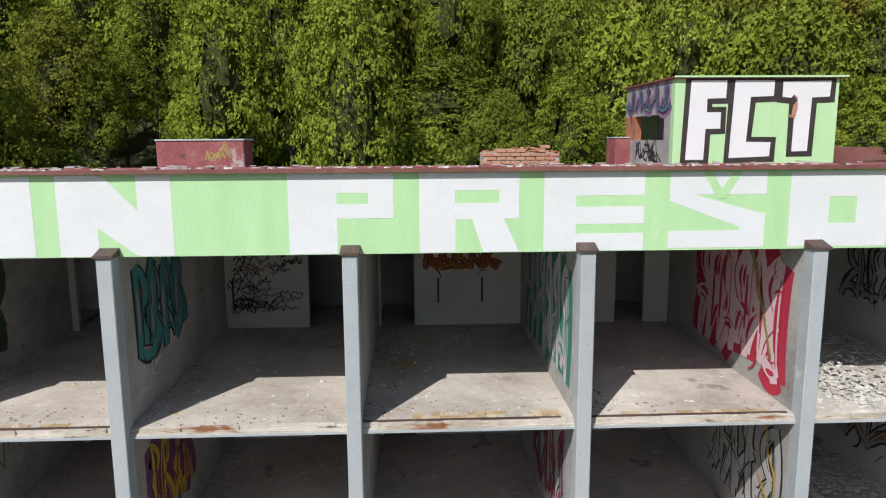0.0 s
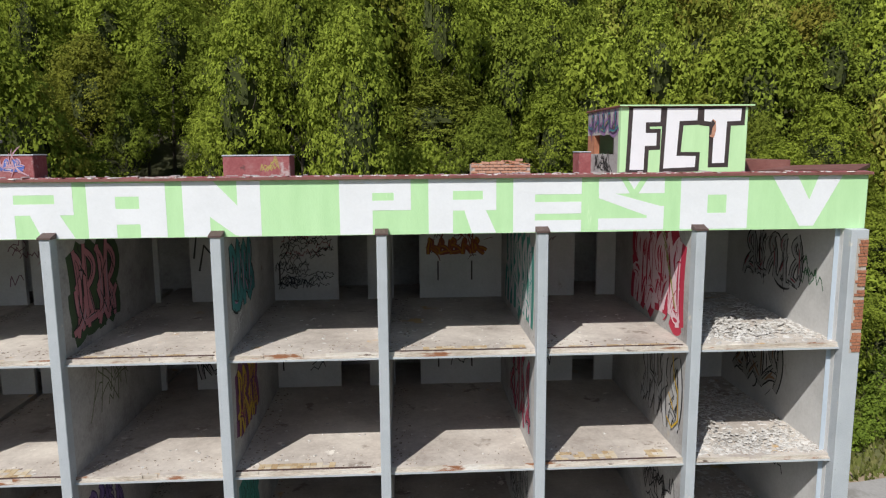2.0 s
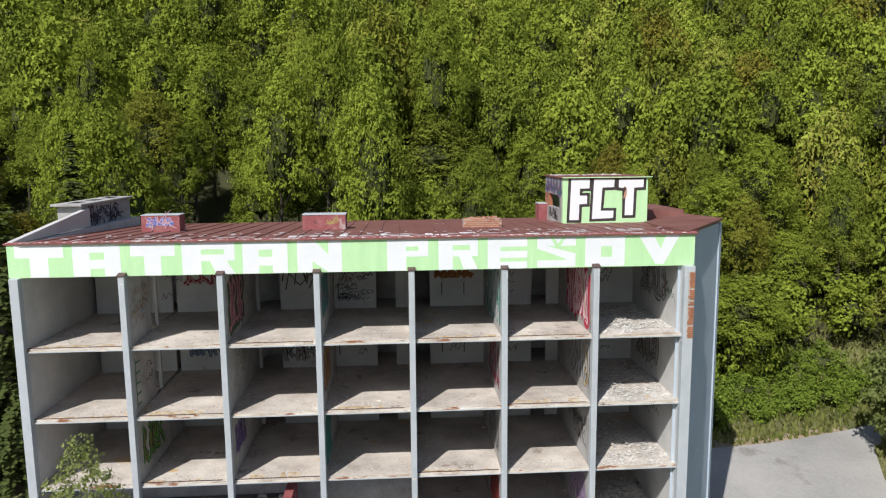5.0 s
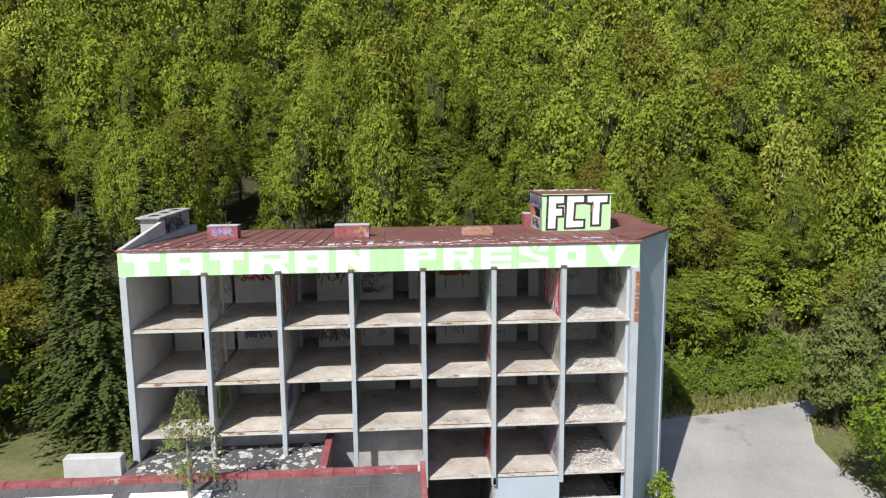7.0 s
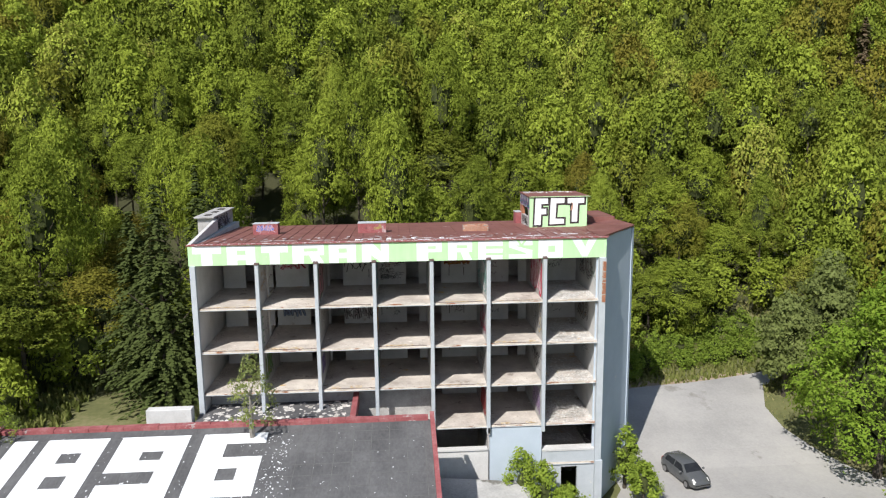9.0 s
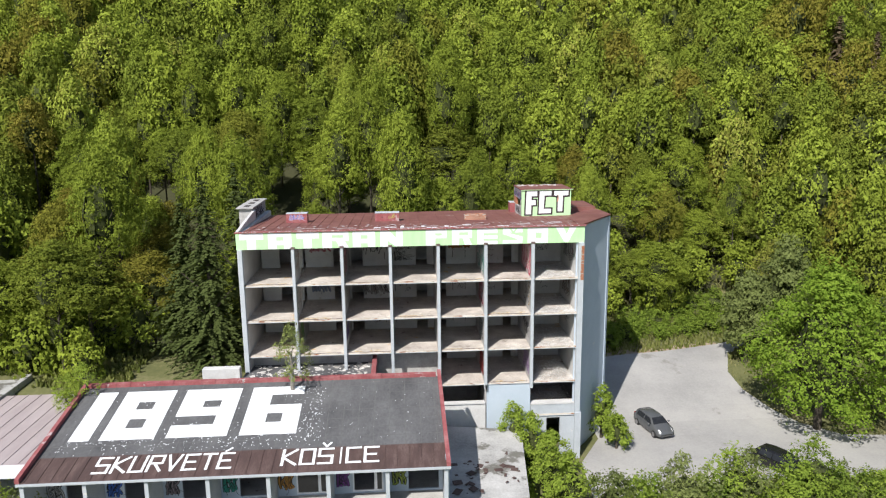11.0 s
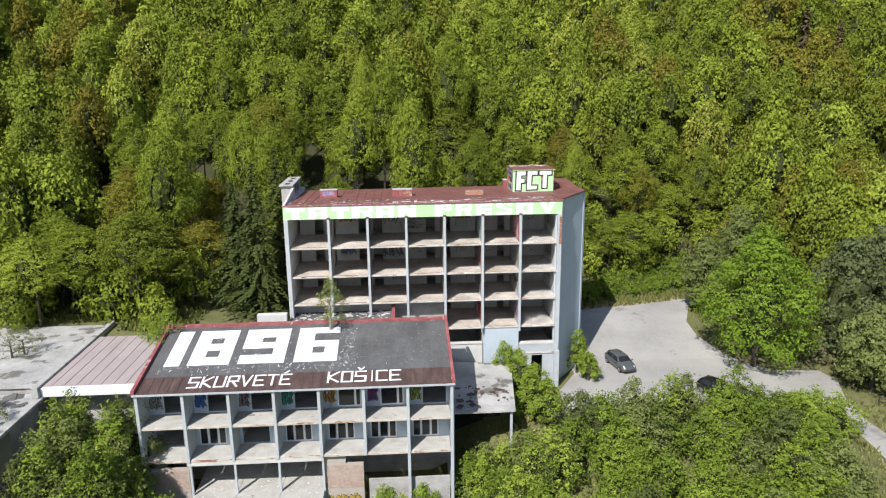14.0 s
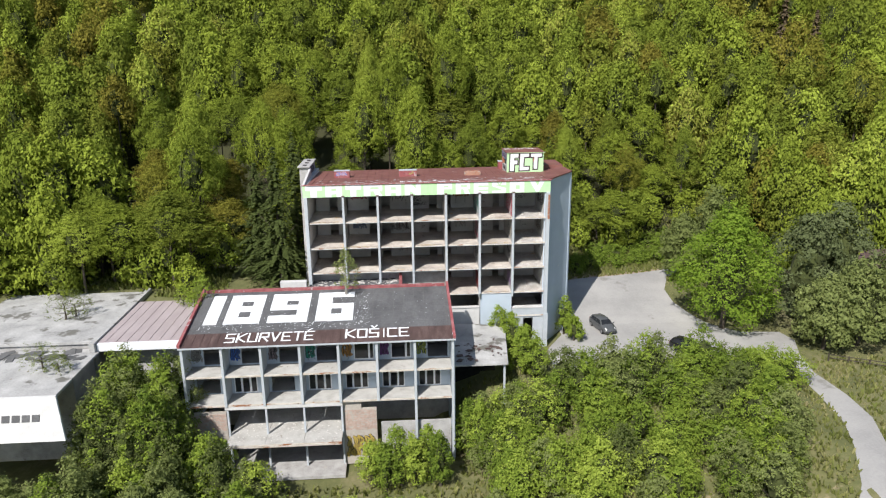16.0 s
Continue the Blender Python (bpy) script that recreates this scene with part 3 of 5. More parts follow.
prism(bm, [(25.3, 0.3, 18.9), (29.1, 5.35, 18.9), (29.1, 9.6, 18.75), (26.6, 9.6, 18.45), (25.3, 4.0, 18.8)], (0, 0, 0.1))
part("roof_hip", bm, M_RED, hotel)

# rooftop lift house
lift = thing("rooftop_lift_house", "green painted rooftop hut with three white block letters", "rooftop hut")
hut = part("wall", bevel(boxes((22.0, 26.24, 7.45, 7.7, 18.20, 20.84)), 0.01), M_GREEN, lift)
part("wall", boxes((25.99, 26.238, 7.702, 11.5, 18.20, 20.84)), M_GREEN, lift)
part("wall", boxes((22.2, 25.988, 11.25, 11.5, 18.20, 20.84)), M_GREEN, lift)
gap = part("wall", boxes((22.0, 22.2, 7.702, 11.498, 19.98, 20.84)), M_PLASTER, lift, "bare side wall above a broken opening")
low_gap = part("wall", boxes((22.0, 22.2, 7.702, 11.498, 18.20, 19.30)), M_PLASTER, lift, "bare side wall below a broken opening")
part("jamb", boxes((22.0, 22.2, 7.702, 8.15, 19.30, 19.98)), M_PLASTER, lift)
part("jamb", boxes((22.0, 22.2, 10.6, 11.498, 19.30, 19.98)), M_BRICK, lift)
part("lining", boxes((22.9, 23.0, 7.71, 11.24, 18.6, 20.8)), M_PLASTER, lift)
part("roof", bevel(boxes((21.94, 26.40, 7.36, 11.62, 20.84, 20.90)), 0.01), M_RED, lift)
part("roof_edge", boxes((21.93, 26.41, 7.34, 7.359, 20.86, 20.905)), M_GREEN, lift, "pale green painted roof edge")
chips("roof_litter", 40, 22.1, 26.2, 10.2, 11.5, 20.90, 0.16, M_CHIP, lift, 77)
# white letters with a heavy black outline, in metres from the wall's lower left corner
F3 = {"F": ((0.33, 0.52), (0.80, 0.52), (0.82, 1.30), (1.20, 1.31), (1.20, 1.72), (0.83, 1.72), (0.83, 2.06), (1.31, 2.07), (1.32, 2.51), (0.40, 2.51)),
      "C": ((1.46, 0.56), (2.52, 0.60), (2.54, 0.96), (1.89, 0.97), (1.95, 2.10), (2.54, 2.12), (2.55, 2.51), (1.53, 2.51)),
      "T": ((3.10, 0.72), (3.51, 0.73), (3.54, 2.08), (4.00, 2.10), (4.02, 2.50), (2.77, 2.48), (2.77, 2.10), (3.11, 2.06))}
for q, (ch, pts) in enumerate(F3.items()):
    out = []
    for j, p in enumerate(pts):
        a, c = pts[j - 1], pts[(j + 1) % len(pts)]
        d1 = Vector((p[0] - a[0], p[1] - a[1])).normalized()
        d2 = Vector((c[0] - p[0], c[1] - p[1])).normalized()
        nrm = Vector((d1.y + d2.y, -d1.x - d2.x))
        out.append((p[0] + nrm.x * 0.135, min(p[1] + nrm.y * 0.135, 2.62)))
    bm = bmesh.new()
    prism(bm, [(22.0 + x, 7.449, 18.28 + z) for x, z in out], (0, -0.004 - 0.0012 * q, 0))
    part("letter_outline", bm, M_BLACK, hut)
    bm = bmesh.new()
    prism(bm, [(22.0 + x, 7.4425, 18.28 + z) for x, z in pts], (0, -0.006, 0))
    part("letter", bm, M_WHITE, hut)
bm = bmesh.new()
prism(bm, [(24.98, 7.437, 19.87), (25.12, 7.437, 19.84), (25.18, 7.437, 20.1), (25.16, 7.437, 20.36), (25.06, 7.437, 20.44), (24.97, 7.437, 20.3)], (0, -0.012, 0))
part("patch", bm, M_BRICK, hut, "hole showing bare brick")
# flat black plate on the wall: the dark inside the hole is painted
bm = bmesh.new()
prism(bm, [(24.95, 7.424, 19.98), (25.02, 7.424, 19.9), (25.05, 7.424, 20.16), (25.15, 7.424, 20.30), (25.05, 7.424, 20.42), (24.95, 7.424, 20.3)], (0, -0.006, 0))
part("hole", bm, M_BLACK, hut)


def chimney(name, x0, x1, y0, y1, z0, z1, mat, label, top=M_CONC):
    t = thing(name, label, "chimney", "rooftop chimneys")
    part("shaft", bevel(boxes((x0, x1, y0, y1, z0, z1)), 0.02), mat, t)
    part("cap", bevel(boxes((x0 - 0.02, x1 + 0.02, y0 - 0.02, y1 + 0.02, z1, z1 + 0.04)), 0.01), top, t)
    return t


chimney("chimney", 2.28, 4.0, 6.1, 6.9, 18.3, 19.42, M_REDP, "red painted low chimney block with scribbles")
chimney("chimney", 9.55, 11.52, 5.9, 6.8, 18.3, 19.36, M_REDP, "red painted low chimney block")
chimney("chimney", 21.55, 22.3, 11.0, 12.0, 18.2, 19.35, M_REDP, "small red chimney beside the rooftop hut")
stack = chimney("chimney_stack", -1.6, -0.52, 6.6, 12.4, 5.0, 19.82, M_PLASTER, "tall pale plastered chimney stack with dark scrawl", M_PLASTER)
part("cap_slab", bevel(boxes((-1.78, -0.40, 6.35, 12.6, 19.86, 19.97)), 0.015), M_PLASTER, stack)
# thin black plates on the slab, their colour standing for dark flue openings
for q in range(3):
    part("flue", boxes((-1.3, -0.85, 7.0 + q * 1.9, 7.9 + q * 1.9, 19.97, 19.985)), M_BLACK, stack)
bs = thing("brick_chimney", "crumbling bare brick chimney stump", "chimney", "rooftop chimneys")
part("core", boxes((16.97, 18.72, 5.72, 6.58, 18.3, 19.06)), M_MORTAR, bs)
rr = random.Random(4)
for j in range(7):
    for q in range(8):
        x = 16.93 + q * 0.225 - (0.11 if j % 2 else 0)
        if j >= 5 and rr.random() < 0.2 + 0.22 * (j - 5) + (0.4 if q < 3 else 0) or rr.random() < 0.06:
            continue
        part("brick", bevel(boxes((max(16.92, x), min(18.75, x + 0.21), 5.66 + rr.uniform(0, 0.04), 5.80, 18.62 + j * 0.088, 18.62 + j * 0.088 + 0.074)), 0.008), M_BRICK, bs)
chips("rubble", 60, 17.0, 18.7, 5.75, 6.55, 19.06, 0.13, M_BRICK, bs, 19, 0.12)

# ---- front annex ----
AX0, AX1, AB = -10.4, 14.1, 3.5
annex = thing("annex_building", "derelict lower annex with balcony bays and dark felt roof", "building")


def roof_z(y):
    return 8.95 + 0.195 * (y + 4.0)


def slope(x0, x1, y0, y1, lift, thick):
    bm = bmesh.new()
    return prism(bm, [(x0, y0, roof_z(y0) + lift), (x1, y0, roof_z(y0) + lift), (x1, y1, roof_z(y1) + lift), (x0, y1, roof_z(y1) + lift)], (0, 0, thick))


deck = part("roof", slope(AX0, AX1, -11.3, -3.9, -0.25, 0.25), M_BITUMEN, annex, "dark grey bitumen felt roof with painted white numerals")
eave = part("eave_strip", slope(AX0 - 0.1, AX1 + 0.15, -13.45, -11.3, -0.12, 0.14), M_RUST, annex, "brown sheet-metal eave with white lettering")
for j in range(34):
    x = AX0 + 0.3 + j * 0.73
    part("seam", slope(x, x + 0.03, -13.4, -11.35, 0.021, 0.03), M_RUST, eave)
for j in range(1, 25):
    part("felt_joint", slope(AX0 + j * 1.0, AX0 + j * 1.0 + 0.04, -11.25, -4.0, 0.003, 0.01), M_FELT, deck)
for j in range(1, 8):
    part("felt_lap", slope(AX0, AX1, -11.25 + j * 0.92, -11.215 + j * 0.92, 0.002, 0.007), M_FELT, deck)
part("parapet", slope(AX1 - 0.1, AX1 + 0.15, -13.45, -3.6, 0.02, 0.28), M_REDP, annex, "faded red parapet coping")
part("parapet", slope(AX0 - 0.15, AX0 + 0.1, -13.45, -3.6, 0.02, 0.28), M_REDP, annex, "faded red parapet coping")
for j in range(25):
    x = AX0 + 0.1 + j * 0.968
    part("coping_sheet", bevel(boxes((x, x + 0.955, -4.02, -3.6, 8.8, 9.17 + 0.01 * (j % 3))), 0.01), M_REDP, annex)
part("gutter", boxes((AX0 - 0.1, AX1 + 0.15, -13.52, -13.452, 6.96, 7.1)), M_CONC, annex)


def on_roof(name, polys, x0, x1, y0, y1, parent, mat, lift=0.02):
    bm = bmesh.new()
    for k, poly in enumerate(polys):
        pts = []
        for u, v in poly:
            x, y = x0 + (x1 - x0) * u, y0 + (y1 - y0) * v
            pts.append((x, y, roof_z(y) + lift + 0.0015 * k))
        prism(bm, pts, (0, 0, 0.004))
    return part(name, bm, mat, parent)


NUM = {"1": [rect(0.42, 1, 0, 1)],
       "8": [rect(0, 0.36, 0, 1), rect(0.68, 1, 0, 1), rect(0.3, 0.72, 0.76, 1), rect(0.3, 0.72, 0.40, 0.60), rect(0.3, 0.72, 0, 0.22)],
       "9": [rect(0, 0.40, 0.42, 1), rect(0.70, 1, 0, 1), rect(0.3, 0.75, 0.74, 1), rect(0.3, 0.75, 0.42, 0.60), rect(0, 0.75, 0, 0.24)],
       "6": [rect(0, 0.40, 0, 1), rect(0.68, 1, 0, 0.60), rect(0.3, 1, 0.82, 1), rect(0.3, 0.72, 0.42, 0.60), rect(0.3, 0.72, 0, 0.24)]}
for ch, x0, x1 in (("1", -10.1, -7.95), ("8", -7.35, -4.0), ("9", -3.3, 0.45), ("6", 1.2, 4.75)):
    on_roof("numeral", NUM[ch], x0, x1, -9.85, -4.65, deck, M_WHITE)
rs = np.random.RandomState(8)
sx = np.concatenate([rs.uniform(-9.5, 6.5, 420), rs.uniform(4.9, 6.2, 120), rs.uniform(-10, 14, 160)])
sy = np.concatenate([rs.normal(-10.3, 0.45, 300), rs.uniform(-10, -4.6, 120), rs.uniform(-9.8, -5, 120), rs.uniform(-11.2, -4.2, 160)])
sw = np.concatenate([rs.uniform(0.008, 0.042, 540), rs.uniform(0.008, 0.03, 160)])
sh = sw * rs.uniform(0.5, 1.6, len(sw))
spat = np.stack([np.stack([sx + a * sw, sy + b * sh, roof_z(sy + b * sh) + 0.012 + 0.00002 * np.arange(len(sx))], 1) for a, b in ((-1, -0.8), (0.8, -1), (1, 0.9), (-0.9, 1))], 1)
tagged(quads("paint_spatter", spat, M_WHITE, deck), kind="stuff")
STROKE = {"S": [(1, 1), (0, 1), (0, 0.5), (1, 0.5), (1, 0), (0, 0)], "K": [(0, 0), (0, 1), None, (1, 1), (0, 0.5), (1, 0)], "U": [(0, 1), (0, 0), (1, 0), (1, 1)],
          "R": [(0, 0), (0, 1), (1, 1), (1, 0.5), (0, 0.5), None, (0.4, 0.5), (1, 0)], "V": [(0, 1), (0.5, 0), (1, 1)], "E": [(1, 1), (0, 1), (0, 0), (1, 0), None, (0, 0.5), (0.8, 0.5)],
          "T": [(0, 1), (1, 1), None, (0.5, 1), (0.5, 0)], "O": [(0, 0), (0, 1), (1, 1), (1, 0), (0, 0)], "I": [(0.5, 0), (0.5, 1)], "C": [(1, 1), (0, 1), (0, 0), (1, 0)],
          "'": [(0.3, 1.15), (0.7, 1.35)], "^": [(0.2, 1.4), (0.5, 1.15), (0.8, 1.4)]}


def strokes(path, w, aspect):
    """Polyline to thick strokes in the unit box; aspect is height over width."""
    out, run = [], []
    for p in list(path) + [None]:
        if p is None:
            for a, b in zip(run, run[1:]):
                d = Vector((b[0] - a[0], (b[1] - a[1]) * aspect)).normalized()
                n = Vector((-d.y, d.x)) * w
                e = d * w
                out.append([(a[0] - e.x + n.x, a[1] + (-e.y + n.y) / aspect), (a[0] - e.x - n.x, a[1] + (-e.y - n.y) / aspect), (b[0] + e.x - n.x, b[1] + (e.y - n.y) / aspect), (b[0] + e.x + n.x, b[1] + (e.y + n.y) / aspect)])
            run = []
        else:
            run.append(p)
    return out


def word(text, x0, x1, y0, y1, skip=()):
    step = (x1 - x0) / sum(0.55 if c == "I" else 1 for c in text)
    x = x0
    for j, c in enumerate(text):
        wd = step * (0.55 if c == "I" else 1)
        polys = strokes(STROKE[c], 0.11, 1.7)
        for mark, at in skip:
            if at == j:
                polys += strokes(STROKE[mark], 0.09, 1.7)
        on_roof("letter", polys, x, x + wd * 0.72, y0, y1, eave, M_WHITE, 0.05)
        x += wd


word("SKURVETE", -6.5, 1.6, -12.85, -11.55, (("'", 7),))
word("KOSICE", 4.3, 10.25, -12.8, -11.5, (("^", 2),))

ALEV = [7.02, 4.2, 1.3, -1.9, -5.4]
for i in range(8):
    x = AX0 + 0.12 + i * (AX1 - AX0 - 0.24) / 7
    z0 = 1.1 if i in (0, 1, 2, 3, 4, 5) else -5.4
    part("column", bevel(boxes((x - 0.12, x + 0.12, -13.35, -12.95, z0, 7.0)), 0.012), M_CONC, annex)
    part("fin_wall", boxes((x - 0.08, x + 0.08, -12.949, -11.0, 1.3, 7.0)), M_CONC, annex)
for k, z in enumerate(ALEV[1:3]):
    for i in range(7):
        x = AX0 + 0.2 + i * (AX1 - AX0 - 0.24) / 7
        s = part("balcony_slab", bevel(boxes((x + 0.04, x + 3.28, -13.2, -8.0, z - 0.2, z)), 0.008), M_SLAB, annex)
        part("slab_edge", boxes((x + 0.04, x + 3.28, -13.26, -13.202, z - 0.22, z - 0.06)), M_EDGE, s)
# balcony back walls: openings and windows
for k in range(2):
    z0, z1 = ALEV[k + 1], (ALEV[k] - 0.2 if k else 7.3)
    for i in range(7):
        x = AX0 + 0.2 + i * (AX1 - AX0 - 0.24) / 7
        a, b = (x + 1.15, x + 3.05) if k == 0 else (x + 0.25, x + 2.4)
        sill = z0 + (0.12 if k == 0 else 0.06)
        w = part("back_wall", boxes((x - 0.02, a, -11.0, -10.85, z0, z1), (b, x + 3.4, -11.0, -10.85, z0, z1), (a, b, -11.0, -10.85, z1 - 0.16, z1), (a, b, -11.0, -10.85, z0, sill)), M_WALLB, annex)
        if (k == 0 and i in (4, 5)) or (k == 1 and i not in (0, 2)):
            lights = [a, a + (b - a) * 0.33, a + (b - a) * 0.7, b] if k else [a, a + (b - a) * 0.75, b]
            for c0, c1 in zip(lights, lights[1:]):
                zt, zb = z1 - 0.16, sill
                ring = bmesh.new()
                for row in ((c0, c1, -11.02, -10.92, zb, zb + 0.09), (c0, c1, -11.02, -10.92, zt - 0.09, zt), (c0, c0 + 0.09, -11.02, -10.92, zb + 0.09, zt - 0.09), (c1 - 0.09, c1, -11.02, -10.92, zb + 0.09, zt - 0.09)):
                    box(ring, *row)
                win = part("window_frame", ring, M_WHITE, annex, "white window frame")
                if (i * 3 + k + int(c0 * 7)) % 4:
                    part("pane", boxes((c0 + 0.09, c1 - 0.09, -10.98, -10.965, zb + 0.09, zt - 0.09)), M_DARKMETAL, win)
part("inner_wall", boxes((AX0, AX1, -6.6, -6.4, -5.4, 7.5)), M_PLASTER, annex)
part("end_wall", boxes((AX1 - 0.12, AX1 + 0.1, -12.9, -3.7, -5.4, 7.35)), M_WALLB, annex)
part("end_wall", boxes((AX0 - 0.1, AX0 + 0.04, -12.9, -3.7, -2, 7.35)), M_WALLB, annex)
part("rear_wall", boxes((AX0, AX1, -3.95, -3.7, 0, 8.8)), M_WALLB, annex)
# lower, ruined storeys
for i in range(3):
    x = AX0 + 3.62 + i * 3.466
    s = part("terrace_slab", bevel(boxes((x + 0.02, x + 3.46, -14.9, -8.5, -2.1, -1.9)), 0.01), M_SLAB, annex)
    part("slab_edge", boxes((x, x + 3.46, -14.96, -14.902, -2.25, -1.98)), M_EDGE, s)
    chips("debris", 150, x + 0.2, x + 3.3, -14.7, -9.5, -1.9, 0.08, M_CHIP, s, 400 + i)
for i in range(4):
    x = AX0 + 3.62 + i * 3.466
    part("post", bevel(boxes((x - 0.09, x + 0.09, -13.2, -13.0, -5.6, 1.1)), 0.01), M_CONC, annex)
part("beam", boxes((AX0 + 3.4, AX0 + 14.1, -13.25, -12.95, 0.75, 1.08)), M_WHITEP, annex)
part("lower_floor", boxes((AX0 + 3.4, AX0 + 14.2, -15.0, -6.6, -5.7, -5.4)), M_PLASTER, annex)
bw = part("brick_infill", boxes((AX0 + 14.1, AX0 + 17.2, -12.9, -12.7, -5.6, 0.2), (AX0 + 14.1, AX0 + 15.8, -12.9, -12.7, 0.2, 1.08)), M_MORTAR, annex, "bare brick infill wall with peeling plaster")
rr = random.Random(9)
for j in range(22):
    for q in range(12):
        x = AX0 + 14.12 + q * 0.26 - (0.13 if j % 2 else 0)
        zz = -2.0 + j * 0.095
        if rr.random() < 0.82 and x > AX0 + 14.1:
            part("brick", boxes((x, min(x + 0.24, AX0 + 17.18), -12.93 + rr.uniform(0, 0.012), -12.89, zz, zz + 0.08)), M_PALEBRICK, bw)
lw = part("left_brick_wall", boxes((AX0 + 0.1, AX0 + 3.4, -12.9, -12.7, -4, 0.4)), M_MORTAR, annex)
for j in range(18):
    for q in range(12):
        x = AX0 + 0.15 + q * 0.26 + (0.13 if j % 2 else 0)
        if rr.random() < 0.7:
            part("brick", boxes((x, x + 0.24, -12.93, -12.89, -1.5 + j * 0.095, -1.42 + j * 0.095)), M_PALEBRICK, lw)
part("low_wall", boxes((AX0 + 17.6, AX1 - 0.3, -12.8, -12.6, -5.6, -1.4)), M_PLASTER, annex)
# low link roof between annex and hotel
link = thing("link_roof", "low felt roof between the blocks, strewn with debris", "roof")
lr = part("deck", boxes((-0.4, 9.2, -3.58, 1.55, 7.9, 8.15)), M_BITUMEN, link)
chips("debris", 420, 0, 9.0, -3.3, 1.4, 8.15, 0.16, M_CHIP, lr, 77)
part("red_upstand", bevel(boxes((9.2, 9.55, -3.55, 1.5, 7.9, 8.75), (9.55, 10.75, -3.55, -3.3, 7.9, 8.75)), 0.01), M_REDP, link)
lowwall = thing("low_terrace_wall", "low white concrete wall with faint scrawl", "wall")
part("body", bevel(boxes((-3.3, -0.55, -1.2, -0.6, 5.6, 9.0)), 0.03), M_WHITEP, lowwall)

# low canopy roof between annex and the car park
can = thing("canopy_roof", "pale patched canopy roof with rusty streaks", "roof")
bm = bmesh.new()
prism(bm, [(14.3, -10.2, 2.75), (19.6, -10.2, 2.75), (20.6, -1.2, 3.1), (14.3, -0.3, 3.2)], (0, 0, 0.14))
cd = part("deck", bm, M_PALEROOF, can)
part("post", boxes((19.2, 19.4, -9.9, -9.7, -5, 2.75)), M_CONC, can)
part("post", boxes((19.9, 20.1, -1.6, -1.4, -1, 2.9)), M_CONC, can)
# near-black sheet that darkens the space under the canopy
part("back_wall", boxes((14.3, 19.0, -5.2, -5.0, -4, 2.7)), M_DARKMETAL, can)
chips("rust_flakes", 70, 14.6, 19.6, -9.8, -1.5, 3.06, 0.3, M_RUST, cd, 31)

# ---- left-hand low buildings ----
low = thing("low_hall", "flat-roofed low hall with peeling pale roof", "building")
part("roof", bevel(boxes((-34, -19.4, -9.5, 4.6, 6.2, 6.5)), 0.02), M_PALEROOF, low)
part("roof_edge", bevel(boxes((-19.4, -18.9, -10.6, 5.2, 5.8, 6.7)), 0.02), M_PALEROOF, low)
part("wall", boxes((-34, -19.5, -9.3, 4.4, -2, 6.2)), M_PLASTER, low)
part("porch_roof", bevel(boxes((-34, -18.7, -19.2, -9.52, 5.5, 5.75)), 0.02), M_PALEROOF, low)
sg = bmesh.new()
prism(sg, [(-34, -19.25, 5.85), (-18.5, -19.25, 5.85), (-17.6, -20.6, 2.6), (-34, -20.6, 2.6)], (0, 0.2, 0.02))
board = part("sign_fascia", sg, M_WHITEP, low, "sloping white fascia board with grey lettering")
for j in range(4):
    x = -22.6 + j * 0.78
    bm = bmesh.new()
    prism(bm, [(x, -19.97, 4.08), (x + 0.6, -19.97, 4.08), (x + 0.6, -19.77, 4.58), (x, -19.77, 4.58)], (0, -0.06, 0))
    part("letter_bar", bm, M_BITUMEN, board)
chips("bare_patch", 60, -33, -19.4, -11.8, -9.9, 5.752, 0.7, M_FELT, low, 52)
part("porch_wall", boxes((-33, -19.6, -14.0, -9.6, -3, 5.5)), M_PLASTER, low)
con = thing("connecting_roof", "faded pink sheet-metal roof of a connecting corridor", "roof")
part("sheet", boxes((-18.85, -10.6, -9.9, 1.2, 6.35, 6.5)), M_PALEMETAL, con)
for j in range(8):
    part("seam", boxes((-18.2 + j * 0.98, -18.16 + j * 0.98, -9.9, 1.2, 6.5, 6.54)), M_PALEMETAL, con)
part("fascia", bevel(boxes((-18.85, -10.6, -10.25, -9.91, 5.75, 6.48)), 0.01), M_WHITE, con, "white fascia board")
part("wall", boxes((-18.6, -10.7, -8.5, 1.0, -2, 6.35)), M_PLASTER, con)

# ---- graffiti ----
PAINTS = {}


def spray(c):
    if c not in PAINTS:
        PAINTS[c] = paint("spray_paint", c)
    return PAINTS[c]


def layer(parent, name, strokes_uv, frame3, depth, colour):
    """Flat strokes on a wall, each a list of quads: origin, along, up and outward directions, laid at a depth in front of it."""
    o, au, av, an = frame3
    bm = bmesh.new()
    for k, stroke in enumerate(strokes_uv):
        d = depth + 0.0001 * k
        for q in (stroke if isinstance(stroke[0][0], (tuple, list)) else [stroke]):
            bm.faces.new([bm.verts.new(o + au * u + av * v + an * d) for u, v in q])
    return tagged(part(name, bm, spray(colour), parent), kind="stuff")


